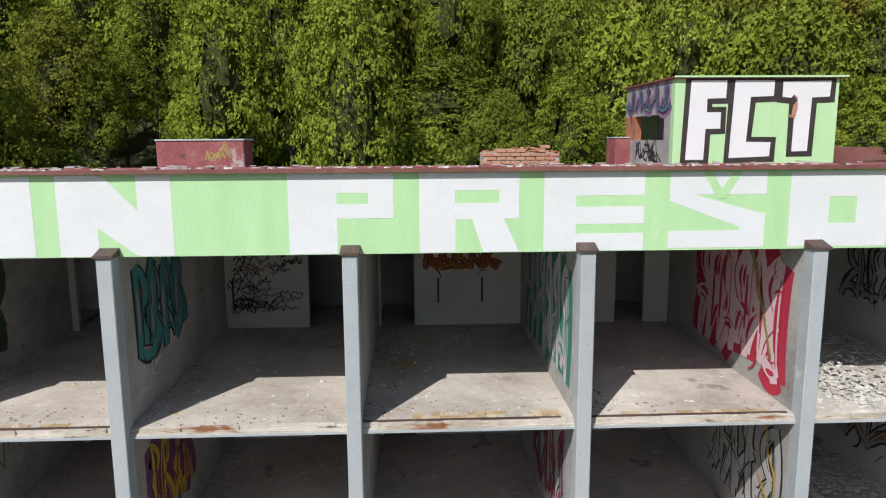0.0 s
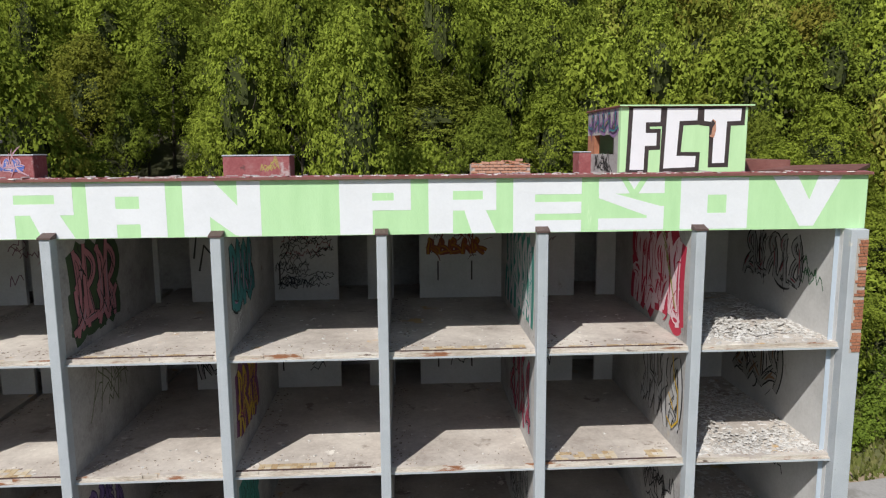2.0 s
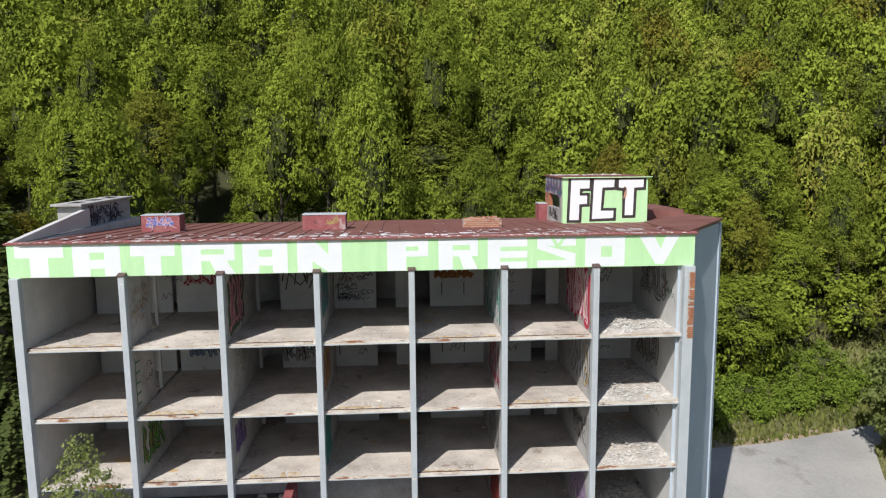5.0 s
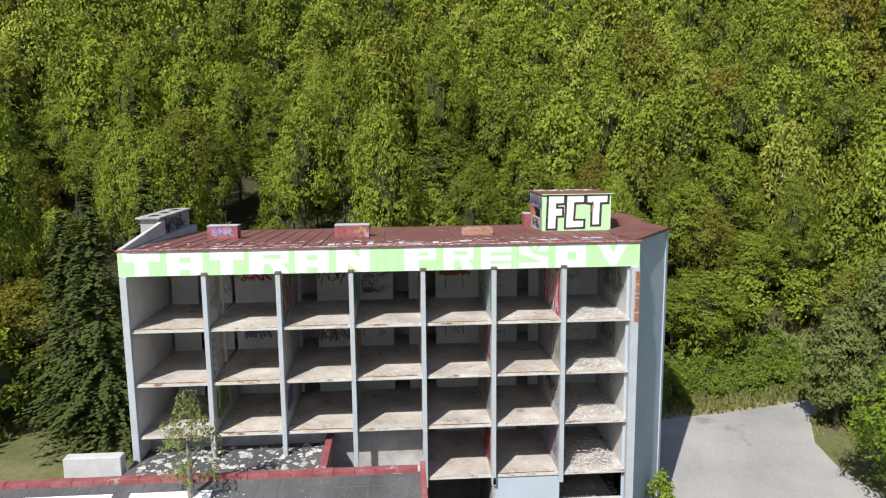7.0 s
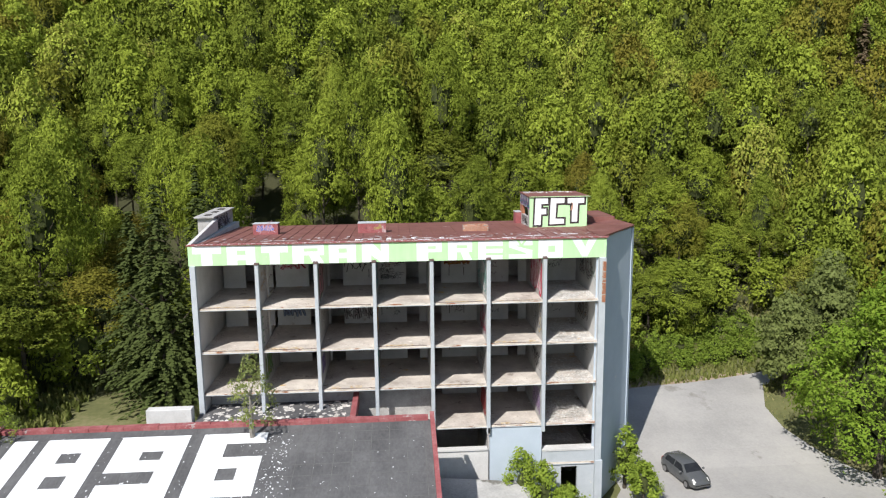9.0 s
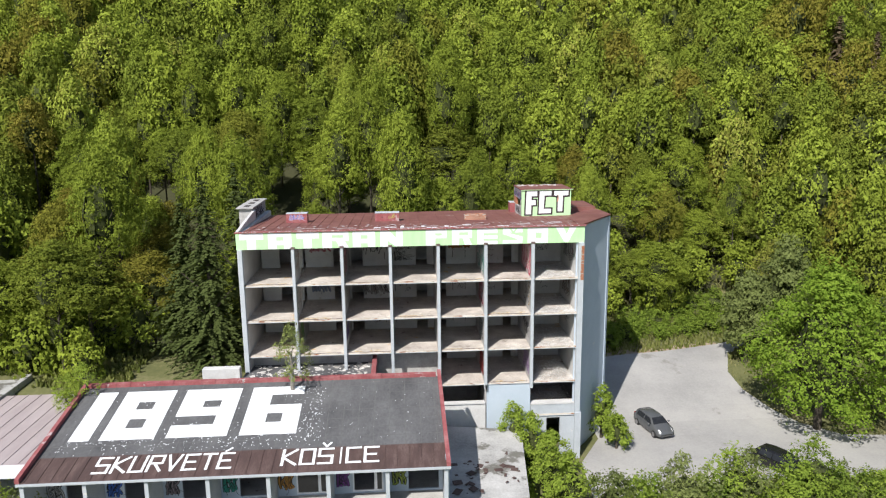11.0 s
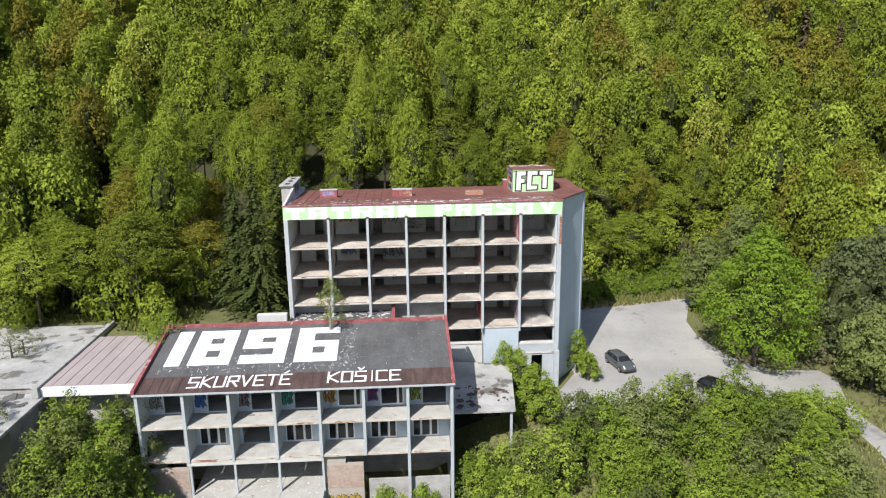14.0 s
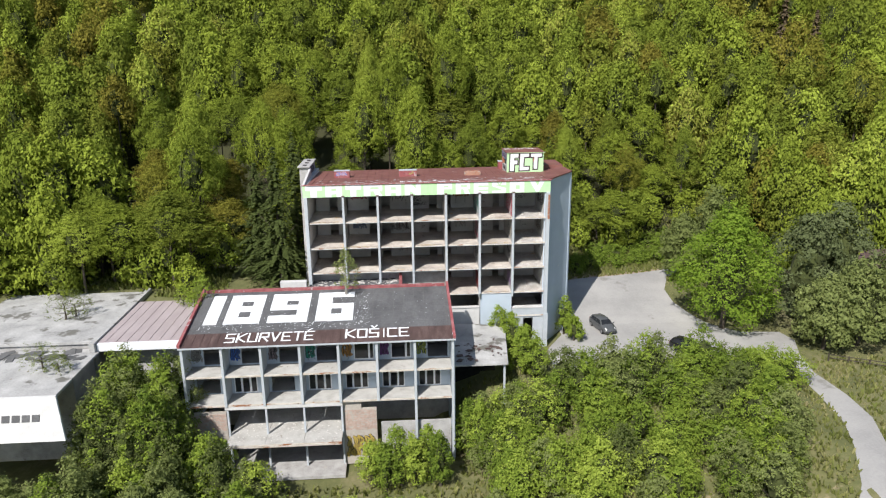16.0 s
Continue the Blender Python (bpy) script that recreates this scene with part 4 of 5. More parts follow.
def ribbon(pts, w, taper=0.5, shift=0.0):
    """Quads along a curve, swelling in the middle."""
    n, rows = len(pts), []
    for j, p in enumerate(pts):
        a, b = pts[max(0, j - 1)], pts[min(n - 1, j + 1)]
        d = Vector((b[0] - a[0], b[1] - a[1]))
        d = d.normalized() if d.length > 1e-5 else Vector((1, 0))
        side = Vector((-d.y, d.x))
        h = w * (1 - taper + taper * math.sin(math.pi * (0.1 + 0.8 * j / (n - 1))))
        rows.append(((p[0] + side.x * (shift + h), p[1] + side.y * (shift + h)), (p[0] + side.x * (shift - h), p[1] + side.y * (shift - h))))
    return [(a[0], a[1], b[1], b[0]) for a, b in zip(rows, rows[1:])]


def bend(r, a, b, bulge, n=9):
    d = (b[0] - a[0], b[1] - a[1])
    c = ((a[0] + b[0]) / 2 - d[1] * bulge, (a[1] + b[1]) / 2 + d[0] * bulge)
    return [((1 - t) ** 2 * a[0] + 2 * t * (1 - t) * c[0] + t * t * b[0], (1 - t) ** 2 * a[1] + 2 * t * (1 - t) * c[1] + t * t * b[1]) for t in (j / (n - 1) for j in range(n))]


def thick(a, b, w):
    d = Vector((b[0] - a[0], b[1] - a[1]))
    if d.length < 1e-4:
        d = Vector((0.01, 0))
    d.normalize()
    n = Vector((-d.y, d.x)) * w
    e = d * w * 0.7
    return [(a[0] - e.x + n.x, a[1] - e.y + n.y), (a[0] - e.x - n.x, a[1] - e.y - n.y), (b[0] + e.x - n.x * 0.7, b[1] + e.y - n.y * 0.7), (b[0] + e.x + n.x * 0.7, b[1] + e.y + n.y * 0.7)]


def piece(parent, frame3, W, H, seed, fill, line, extra, letters=5, w=0.13, cloud=None, halo=2.6):
    """A large many-coloured piece: curved, swelling letter strokes with dark outlines, shades and fine lines."""
    r = random.Random(seed)
    w, halo = w * 0.66, halo * 1.45
    curves, cell = [], W / letters
    for j in range(letters):
        x0 = cell * j
        lean = r.uniform(-0.25, 0.25) * cell
        curves.append(bend(r, (x0 + cell * 0.2, H * r.uniform(0.0, 0.12)), (x0 + cell * 0.3 + lean, H * r.uniform(0.86, 1.0)), r.uniform(-0.22, 0.22)))
        y0 = H * r.uniform(0.45, 0.6)
        curves.append(bend(r, (x0 + cell * 0.2, H * 0.92), (x0 + cell * 0.25, y0), r.uniform(0.55, 0.95)))
        curves.append(bend(r, (x0 + cell * 0.2, y0), (x0 + cell * r.uniform(0.7, 1.2), H * r.uniform(0.0, 0.15)), r.uniform(-0.1, 0.35)))
        if r.random() < 0.7:
            curves.append(bend(r, (x0 + cell * r.uniform(-0.2, 0.2), H * r.uniform(0.05, 0.35)), (x0 + cell * r.uniform(0.8, 1.25), H * r.uniform(0.1, 0.5)), r.uniform(-0.5, 0.5)))
    if cloud:
        layer(parent, "graffiti_cloud", [ribbon(c, w * halo, 0.25) for c in curves], frame3, 0.003, cloud)
    layer(parent, "graffiti_outline", [ribbon(c, w * 1.12 + 0.035, 0.45) for c in curves], frame3, 0.008, line)
    layer(parent, "graffiti_fill", [ribbon(c, w, 0.5) for c in curves], frame3, 0.013, fill)
    layer(parent, "graffiti_shade", [ribbon(c[2:7], w * 0.3, 0.8, r.choice((-1, 1)) * w * 0.42) for c in curves if r.random() < 0.7], frame3, 0.018, extra)
    thin = [ribbon(c[1:8], 0.012 + 0.01 * r.random(), 0.6, r.choice((-1, 1)) * w * r.uniform(0.2, 0.8)) for c in curves]
    for q in range(letters * 3):
        a = (r.uniform(0, W), r.uniform(0.05, 0.95) * H)
        thin.append(ribbon(bend(r, a, (a[0] + r.uniform(-0.35, 0.35), a[1] + r.uniform(-0.5, 0.5)), r.uniform(-0.5, 0.5), 6), r.uniform(0.008, 0.03), 0.9))
    layer(parent, "graffiti_line", thin, frame3, 0.023, line)


def scrawl(parent, frame3, W, H, seed, colour, words=6, h=0.16, w=0.012):
    """Thin handwriting-like tags, unreadable."""
    r = random.Random(seed)
    segs = []
    for k in range(words):
        x, y = r.uniform(0, W * 0.75), r.uniform(0, H - h)
        hh = h * r.uniform(0.6, 1.6)
        p = (x, y)
        for j in range(r.randint(6, 14)):
            q = (p[0] + hh * r.uniform(0.05, 0.42), y + hh * r.uniform(0, 1))
            if q[0] > W:
                break
            segs.append((p, q))
            p = q
    layer(parent, "graffiti_scrawl", [thick(a, b, w) for a, b in segs], frame3, 0.004, colour)


X, Y, Z = Vector((1, 0, 0)), Vector((0, 1, 0)), Vector((0, 0, 1))


def right_of(i, k, y, z):
    return (Vector((B * i + 0.098, y, LEVELS[k] + z)), Y, Z, X)


def left_of(i, k, y, z):
    return (Vector(((B * i - 0.098) if i < 7 else 25.1, y, LEVELS[k] + z)), Y, Z, -X)


def back_of(k, x, z):
    return (Vector((x, 6.0, LEVELS[k] + z)), X, Z, -Y)


BLK, WHT = (0.02, 0.02, 0.022), (0.72, 0.70, 0.70)
piece(WALL[3, 0], right_of(3, 0, 0.75, 0.75), 2.3, 1.75, 1, (0.05, 0.24, 0.25), BLK, (0.40, 0.20, 0.34), 4, 0.25)
scrawl(WALL[3, 0], right_of(3, 0, 0.5, 0.1), 1.2, 0.8, 2, (0.62, 0.62, 0.62), 5, 0.3)
piece(WALL[5, 0], left_of(5, 0, 0.85, 0.2), 3.9, 2.3, 3, (0.62, 0.58, 0.62), (0.05, 0.30, 0.25), (0.05, 0.32, 0.27), 6, 0.21, (0.04, 0.24, 0.20), 1.9)
piece(WALL[6, 0], left_of(6, 0, 0.80, 0.22), 3.3, 2.35, 4, (0.80, 0.60, 0.66), (0.46, 0.02, 0.06), (0.52, 0.03, 0.08), 6, 0.27, (0.52, 0.03, 0.07), 1.75)
layer(WALL[6, 0], "graffiti_streak", [thick((0.6 + 0.13 * j, 0.5 + 0.28 * j), (0.8 + 0.15 * j, 0.9 + 0.26 * j), 0.035) for j in range(7)], left_of(6, 0, 0.42, 0.22), 0.045, (0.32, 0.30, 0.08))
piece(WALL[7, 0], left_of(7, 0, 1.9, 0.85), 2.9, 1.5, 5, (0.46, 0.46, 0.47), BLK, (0.30, 0.05, 0.07), 5, 0.13)
scrawl(WALL[7, 0], left_of(7, 0, 0.9, 0.8), 1.2, 1.2, 6, (0.05, 0.14, 0.07), 5, 0.3, 0.018)
piece(WALL[2, 0], right_of(2, 0, 0.85, 0.25), 2.3, 2.2, 7, (0.52, 0.22, 0.26), BLK, (0.45, 0.30, 0.36), 4, 0.17, (0.05, 0.09, 0.04))
scrawl(WALL[1, 0], right_of(1, 0, 0.5, 0.6), 1.9, 1.7, 8, (0.30, 0.17, 0.06), 9, 0.35, 0.02)
scrawl(WALL[1, 0], right_of(1, 0, 0.5, 1.0), 1.9, 1.4, 9, (0.12, 0.20, 0.28), 5, 0.3, 0.018)
piece(WALL[3, 1], right_of(3, 1, 0.8, 0.5), 2.0, 1.8, 10, (0.50, 0.33, 0.03), (0.10, 0.02, 0.09), (0.34, 0.06, 0.12), 4, 0.15, (0.16, 0.05, 0.14))
scrawl(WALL[2, 1], right_of(2, 1, 0.8, 0.5), 3.0, 1.6, 11, (0.14, 0.16, 0.10), 5, 0.8, 0.022)
piece(WALL[5, 1], left_of(5, 1, 0.8, 0.25), 3.0, 2.1, 12, (0.38, 0.03, 0.08), BLK, (0.42, 0.44, 0.46), 4, 0.14, (0.34, 0.36, 0.38))
piece(WALL[6, 1], left_of(6, 1, 0.6, 0.3), 2.7, 2.1, 13, (0.50, 0.50, 0.51), BLK, (0.36, 0.37, 0.38), 4, 0.20)
layer(WALL[6, 1], "graffiti_edge", [thick(a, b, 0.03) for a, b in (((0.0, 0.5), (0.05, 1.2)), ((0.05, 1.2), (0.3, 1.5)), ((0.3, 1.5), (0.45, 2.1)), ((0.0, 0.5), (0.35, 0.2)), ((0.35, 0.2), (0.7, 0.35)), ((0.3, 0.7), (0.6, 1.0)))], left_of(6, 1, 0.55, 0.3), 0.05, (0.62, 0.40, 0.03))
piece(WALL[7, 1], left_of(7, 1, 2.6, 0.5), 2.6, 1.7, 14, (0.40, 0.39, 0.38), BLK, (0.28, 0.16, 0.10), 3, 0.20)
scrawl(WALL[7, 2], left_of(7, 2, 1.5, 1.0), 2.5, 1.2, 15, BLK, 7, 0.4, 0.02)
piece(WALL[3, 2], right_of(3, 2, 0.75, 0.1), 1.6, 2.3, 16, (0.05, 0.28, 0.25), (0.02, 0.12, 0.11), (0.08, 0.40, 0.36), 4, 0.15, (0.06, 0.26, 0.24))
piece(WALL[1, 2], right_of(1, 2, 0.7, 0.4), 2.4, 1.7, 17, (0.12, 0.30, 0.06), BLK, (0.40, 0.14, 0.04), 4, 0.15)
piece(WALL[2, 2], right_of(2, 2, 0.8, 0.7), 1.8, 1.4, 18, (0.18, 0.12, 0.34), (0.05, 0.03, 0.12), (0.24, 0.18, 0.42), 4, 0.12)
piece(WALL[5, 2], left_of(5, 2, 0.9, 0.3), 3.0, 1.9, 19, (0.34, 0.35, 0.36), BLK, (0.10, 0.11, 0.12), 5, 0.12)
scrawl(WALL[6, 2], left_of(6, 2, 0.6, 0.3), 3.0, 1.9, 20, BLK, 12, 0.5, 0.025)
if (5, 3) in WALL:
    piece(WALL[5, 3], left_of(5, 3, 0.85, 0.2), 2.5, 2.1, 21, (0.30, 0.03, 0.03), (0.20, 0.02, 0.02), (0.34, 0.05, 0.04), 5, 0.2)
    piece(WALL[6, 3], left_of(6, 3, 0.75, 0.3), 2.3, 2.0, 22, (0.40, 0.28, 0.46), (0.10, 0.05, 0.14), (0.55, 0.45, 0.58), 4, 0.14)
layer(WALL[1, 1], "graffiti_letters", [thick((0.1, 0.25 + 0.42 * j), (0.55, 0.25 + 0.42 * j), 0.045) for j in range(5)] + [thick((0.12, 0.2), (0.12, 2.1), 0.05)], right_of(1, 1, 0.42, 0.1), 0.004, (0.05, 0.15, 0.08))
scrawl(WALL[1, 1], right_of(1, 1, 1.2, 0.9), 1.2, 0.8, 23, BLK, 4, 0.3, 0.018)
# back walls
scrawl(BACK[3, 0], back_of(0, 10.95, 0.35), 1.8, 2.2, 24, (0.03, 0.03, 0.035), 60, 0.16, 0.012)
scrawl(BACK[3, 0], back_of(0, 11.0, 1.2), 1.7, 1.2, 25, (0.22, 0.04, 0.06), 16, 0.15, 0.012)
piece(BACK[4, 0], back_of(0, 15.55, 1.35), 1.8, 0.55, 26, (0.42, 0.18, 0.02), (0.22, 0.05, 0.03), (0.30, 0.05, 0.05), 5, 0.06)
scrawl(BACK[4, 0], back_of(0, 15.5, 0.95), 1.9, 1.5, 27, (0.10, 0.06, 0.07), 8, 0.18, 0.011)
scrawl(BACK[2, 0], back_of(0, 8.5, 0.9), 2.0, 1.6, 28, (0.05, 0.05, 0.05), 4, 1.0, 0.03)
piece(BACK[1, 0], back_of(0, 4.1, 1.2), 1.7, 1.0, 29, (0.30, 0.02, 0.04), (0.55, 0.40, 0.42), (0.34, 0.03, 0.05), 3, 0.11)
piece(BACK[1, 1], back_of(1, 4.1, 0.6), 1.7, 1.3, 30, (0.20, 0.26, 0.38), (0.10, 0.10, 0.14), (0.34, 0.38, 0.44), 3, 0.09)
piece(BACK[2, 1], back_of(1, 8.5, 0.3), 2.0, 1.6, 31, (0.40, 0.36, 0.36), BLK, (0.30, 0.05, 0.05), 4, 0.10)
for (i, k), x in (((5, 0), 18.2), ((6, 0), 22.7), ((3, 1), 11.0), ((4, 1), 15.6), ((5, 1), 18.3), ((4, 2), 15.6), ((2, 2), 8.6), ((6, 1), 22.7), ((0, 0), 2.6)):
    scrawl(BACK[i, k], back_of(k, x, 0.5), 1.4, 1.6, 40 + i * 7 + k, random.Random(i * 9 + k).choice(((0.05, 0.05, 0.06), (0.22, 0.12, 0.16), (0.06, 0.06, 0.06))), 5, 0.3, 0.016)
# black strips laid on the bay back walls, painted as dark slots
for i, xs in ((3, (11.05,)), (4, (15.9, 16.95)), (2, (10.2,))):
    for k in range(3):
        for x in xs:
            part("slot", boxes((x, x + 0.045, 5.985, 5.999, LEVELS[k] + 0.55, LEVELS[k] + 1.15)), M_BLACK, BACK[i, k])
# rooftop hut, side
piece(gap, (Vector((22.0, 7.8, 20.02)), Y, Z, -X), 3.5, 0.76, 50, (0.05, 0.24, 0.28), (0.12, 0.06, 0.14), (0.40, 0.40, 0.12), 5, 0.08, (0.28, 0.18, 0.34))
scrawl(low_gap, (Vector((22.0, 7.8, 18.7)), Y, Z, -X), 2.8, 0.5, 51, BLK, 6, 0.45, 0.03)
# chimney scribbles
SHAFTS = [o for o in bpy.data.objects if o.name.split(".")[0] == "shaft"]
for o in SHAFTS:
    xs = [v.co.x for v in o.data.vertices]
    ys = [v.co.y for v in o.data.vertices]
    if 0 < min(xs) < 2.6:
        piece(o, (Vector((min(xs) + 0.25, min(ys), 18.95)), X, Z, -Y), 1.2, 0.38, 52, (0.10, 0.17, 0.52), (0.55, 0.34, 0.40), (0.5, 0.5, 0.62), 4, 0.10)
    elif min(xs) < 0:
        scrawl(o, (Vector((max(xs), min(ys) + 0.2, 18.75)), Y, Z, X), 4.6, 0.95, 53, (0.03, 0.03, 0.05), 26, 0.55, 0.04)
        scrawl(o, (Vector((max(xs) + 0.004, min(ys) + 0.3, 18.8)), Y, Z, X), 4.4, 0.85, 55, (0.42, 0.44, 0.52), 16, 0.5, 0.03)
    elif min(xs) < 12:
        scrawl(o, (Vector((min(xs) + 0.2, min(ys), 18.9)), X, Z, -Y), 1.5, 0.38, 54, (0.42, 0.36, 0.10), 4, 0.3, 0.012)
# annex bays
ACOL = ((0.30, 0.30, 0.30), (0.05, 0.14, 0.50), (0.22, 0.18, 0.20), (0.03, 0.26, 0.20), (0.50, 0.24, 0.05), (0.20, 0.06, 0.26), (0.30, 0.36, 0.06))
ABACK = [o for o in bpy.data.objects if o.parent == annex and o.name.split(".")[0] == "back_wall"]
for i in range(7):
    x = AX0 + 0.2 + i * (AX1 - AX0 - 0.24) / 7
    piece(ABACK[i], (Vector((x + 0.15, -11.0, 4.6)), X, Z, -Y), 0.8, 1.4, 60 + i, ACOL[i], BLK, tuple(min(1, v * 1.6) for v in ACOL[i]), 3, 0.10)

piece(bw, (Vector((AX0 + 14.25, -12.9, -4.9)), X, Z, -Y), 2.7, 2.4, 70, (0.42, 0.31, 0.07), BLK, (0.20, 0.14, 0.04), 5, 0.22)

# exposed brick on the end pier, where the render has come off
rr = random.Random(12)
pier = part("exposed_brickwork", boxes((25.25, 25.50, -0.006, -0.002, 14.75, 17.45)), M_MORTAR, hotel, "patch of bare orange brick where render has fallen")
for j in range(34):
    zz = 14.78 + j * 0.078
    if rr.random() < 0.22:
        continue
    x0 = 25.25 + rr.uniform(0, 0.08)
    cut = rr.uniform(25.34, 25.42)
    part("brick", boxes((x0, cut, -0.022 - rr.uniform(0, 0.01), -0.004, zz, zz + 0.062)), M_BRICK, pier)
    part("brick", boxes((cut + 0.01, 25.505, -0.022 - rr.uniform(0, 0.01), -0.004, zz, zz + 0.062)), M_BRICK, pier)

# ---- plants ----
def cube_sphere(n):
    a = np.linspace(-1, 1, n + 1)
    q = []
    for i in range(n):
        for j in range(n):
            c = [(a[i], a[j]), (a[i + 1], a[j]), (a[i + 1], a[j + 1]), (a[i], a[j + 1])]
            for ax in range(3):
                for sg_ in (-1, 1):
                    f = []
                    for u, v in (c if sg_ > 0 else c[::-1]):
                        p = [0, 0, 0]
                        p[ax], p[(ax + 1) % 3], p[(ax + 2) % 3] = sg_, u, v
                        f.append(p)
                    q.append(f)
    q = np.array(q, float)
    return q / np.linalg.norm(q, axis=2, keepdims=True)


CORE = cube_sphere(2)


def crown(seed, radius, height, base, lobes, leaves, size, flat=0.85, droop=0.0, clump=(0.24, 0.42), tall=(0.65, 0.95), spray=7):
    """Leaves of one crown as (n, 3, 3): sprays of leaves on the outer side of many clumps over an uneven ovoid."""
    r = np.random.RandomState(seed)
    out = []
    lean = r.uniform(-0.12, 0.12, 2) * radius
    for k in range(lobes):
        h = ((k + 0.5) / lobes) ** 0.8
        a = k * 2.39996 + r.uniform(-0.4, 0.4)
        prof = math.sin(math.pi * min(0.98, 0.16 + 0.84 * h) ** 0.85) ** 0.6
        rad = radius * r.uniform(*clump)
        off = max(0.0, radius * prof * r.uniform(0.80, 1.12) - rad * 0.8)
        c = np.array([math.cos(a) * off + lean[0] * h, math.sin(a) * off + lean[1] * h, base + height * (0.08 + 0.84 * h) + r.uniform(-0.05, 0.05) * height])
        stretch = np.array([1, 1, r.uniform(*tall)])
        m = max(2, int(leaves / lobes / spray * (rad / (0.5 * (clump[0] + clump[1]) * radius)) ** 2))
        out_dir = np.array([math.cos(a) * prof, math.sin(a) * prof, 0.45 + 0.5 * h])
        d = r.normal(size=(m, 3)) + out_dir * 0.75
        d /= np.linalg.norm(d, axis=1, keepdims=True)
        p = c + d * stretch * rad * (0.55 + 0.62 * r.uniform(0, 1, (m, 1)) ** 0.6)
        d, p = np.repeat(d, spray, 0), np.repeat(p, spray, 0)
        m *= spray
        p = p + r.normal(size=(m, 3)) * np.array([1, 1, 0.6]) * size * 1.25
        nrm = d * flat + r.normal(size=(m, 3)) * 0.32 + np.array([0, 0, 0.22])
        nrm /= np.linalg.norm(nrm, axis=1, keepdims=True)
        t = np.cross(nrm, r.normal(size=(m, 3)))
        t /= np.linalg.norm(t, axis=1, keepdims=True)
        t[:, 2] -= droop
        b = np.cross(nrm, t)
        s = size * r.uniform(0.6, 1.3, (m, 1))
        out.append(np.stack([p - t * s, p + t * s * 0.55 - b * s * 0.6, p + t * s * 0.5 + b * s * 0.6], 1))
    return np.concatenate(out)


# solid dark lump inside a crown, standing for the shade between leaves
def shade_core(seed, radius, height, base):
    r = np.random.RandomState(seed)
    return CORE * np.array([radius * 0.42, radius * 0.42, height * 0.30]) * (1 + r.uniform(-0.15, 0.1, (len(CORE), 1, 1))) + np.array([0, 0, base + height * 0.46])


def conifer_needles(seed, radius, height, base, size):
    """Drooping sprays along whorled branches."""
    r = np.random.RandomState(seed)
    out = []
    z = base
    while z < base + height:
        h = (z - base) / height
        reach = radius * (1 - h) ** 0.8 * r.uniform(0.7, 1.1) + 0.15
        for k in range(13):
            a = r.uniform(0, 6.283)
            L = reach * r.uniform(0.6, 1.1)
            n = max(3, int(L / 0.11))
            f = np.linspace(0.12, 1, n)[:, None]
            ax = np.array([math.cos(a), math.sin(a), 0])
            p = ax * L * f + np.array([0, 0, 1]) * (z + 0.25 * L * f - 0.45 * L * f * f) + r.normal(size=(n, 3)) * 0.08
            side = np.array([-math.sin(a), math.cos(a), 0]) * size * r.uniform(0.7, 1.5, (n, 1)) * (1.25 - 0.6 * f)
            along = (ax * size * 0.9 + np.array([0, 0, -0.35 * size])) * r.uniform(0.7, 1.3, (n, 1))
            out.append(np.stack([p - along, p - side, p + along, p + side], 1))
        z += height * 0.022 + 0.05
    return np.concatenate(out)


def limb(bm, a, b, r0, r1, sides=7):
    a, b = Vector(a), Vector(b)
    q = (b - a).to_track_quat("Z", "Y")
    ring = lambda p, r: [bm.verts.new(p + q @ Vector((math.cos(6.2832 * k / sides) * r, math.sin(6.2832 * k / sides) * r, 0))) for k in range(sides)]
    lo, hi = ring(a, r0), ring(b, r1)
    for k in range(sides):
        bm.faces.new((lo[k], lo[(k + 1) % sides], hi[(k + 1) % sides], hi[k]))
    bm.faces.new(hi)


def plant(name, label, category, x, y, radius, height, seed, leaf, lobes=14, leaves=2400, size=0.2, base=None, cone=0.0, hue=0.3, bark=None, z=None, flat=0.85, droop=0.0, core=0.76, group=""):
    z = float(ground_z(x, y)) if z is None else z
    base = height * 0.12 if base is None else base
    t = thing(name, label, category, group)
    t.location = (x, y, z)
    bm = bmesh.new()
    r = random.Random(seed)
    limb(bm, (0, 0, -0.3), (0, 0, base + (height - base) * 0.55), 0.045 * height ** 0.75 + 0.02, 0.02 * height ** 0.6)
    for k in range(5):
        a = k * 1.3 + r.random()
        h = base + (height - base) * r.uniform(0.1, 0.5)
        limb(bm, (0, 0, h), (math.cos(a) * radius * 0.55, math.sin(a) * radius * 0.55, h + height * 0.15), 0.015 * height ** 0.8 + 0.01, 0.012, 5)
    part("trunk", bm, bark or M_BARK, t)
    if cone:
        v = conifer_needles(seed, radius, height - base, base, size)
    else:
        v = crown(seed, radius, height - base, base, lobes, leaves, size, flat, droop, *(((0.13, 0.26), (1.2, 2.3)) if category == "shrub" else ()))
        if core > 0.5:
            quads("branchwork", shade_core(seed, radius, height - base, base), M_CROWNSHADE, t)
    rs = np.random.RandomState(seed)
    quads("crown", v, leaf, t, hue=np.clip(hue + rs.uniform(-0.08, 0.08, len(v)), 0, 1))
    return t


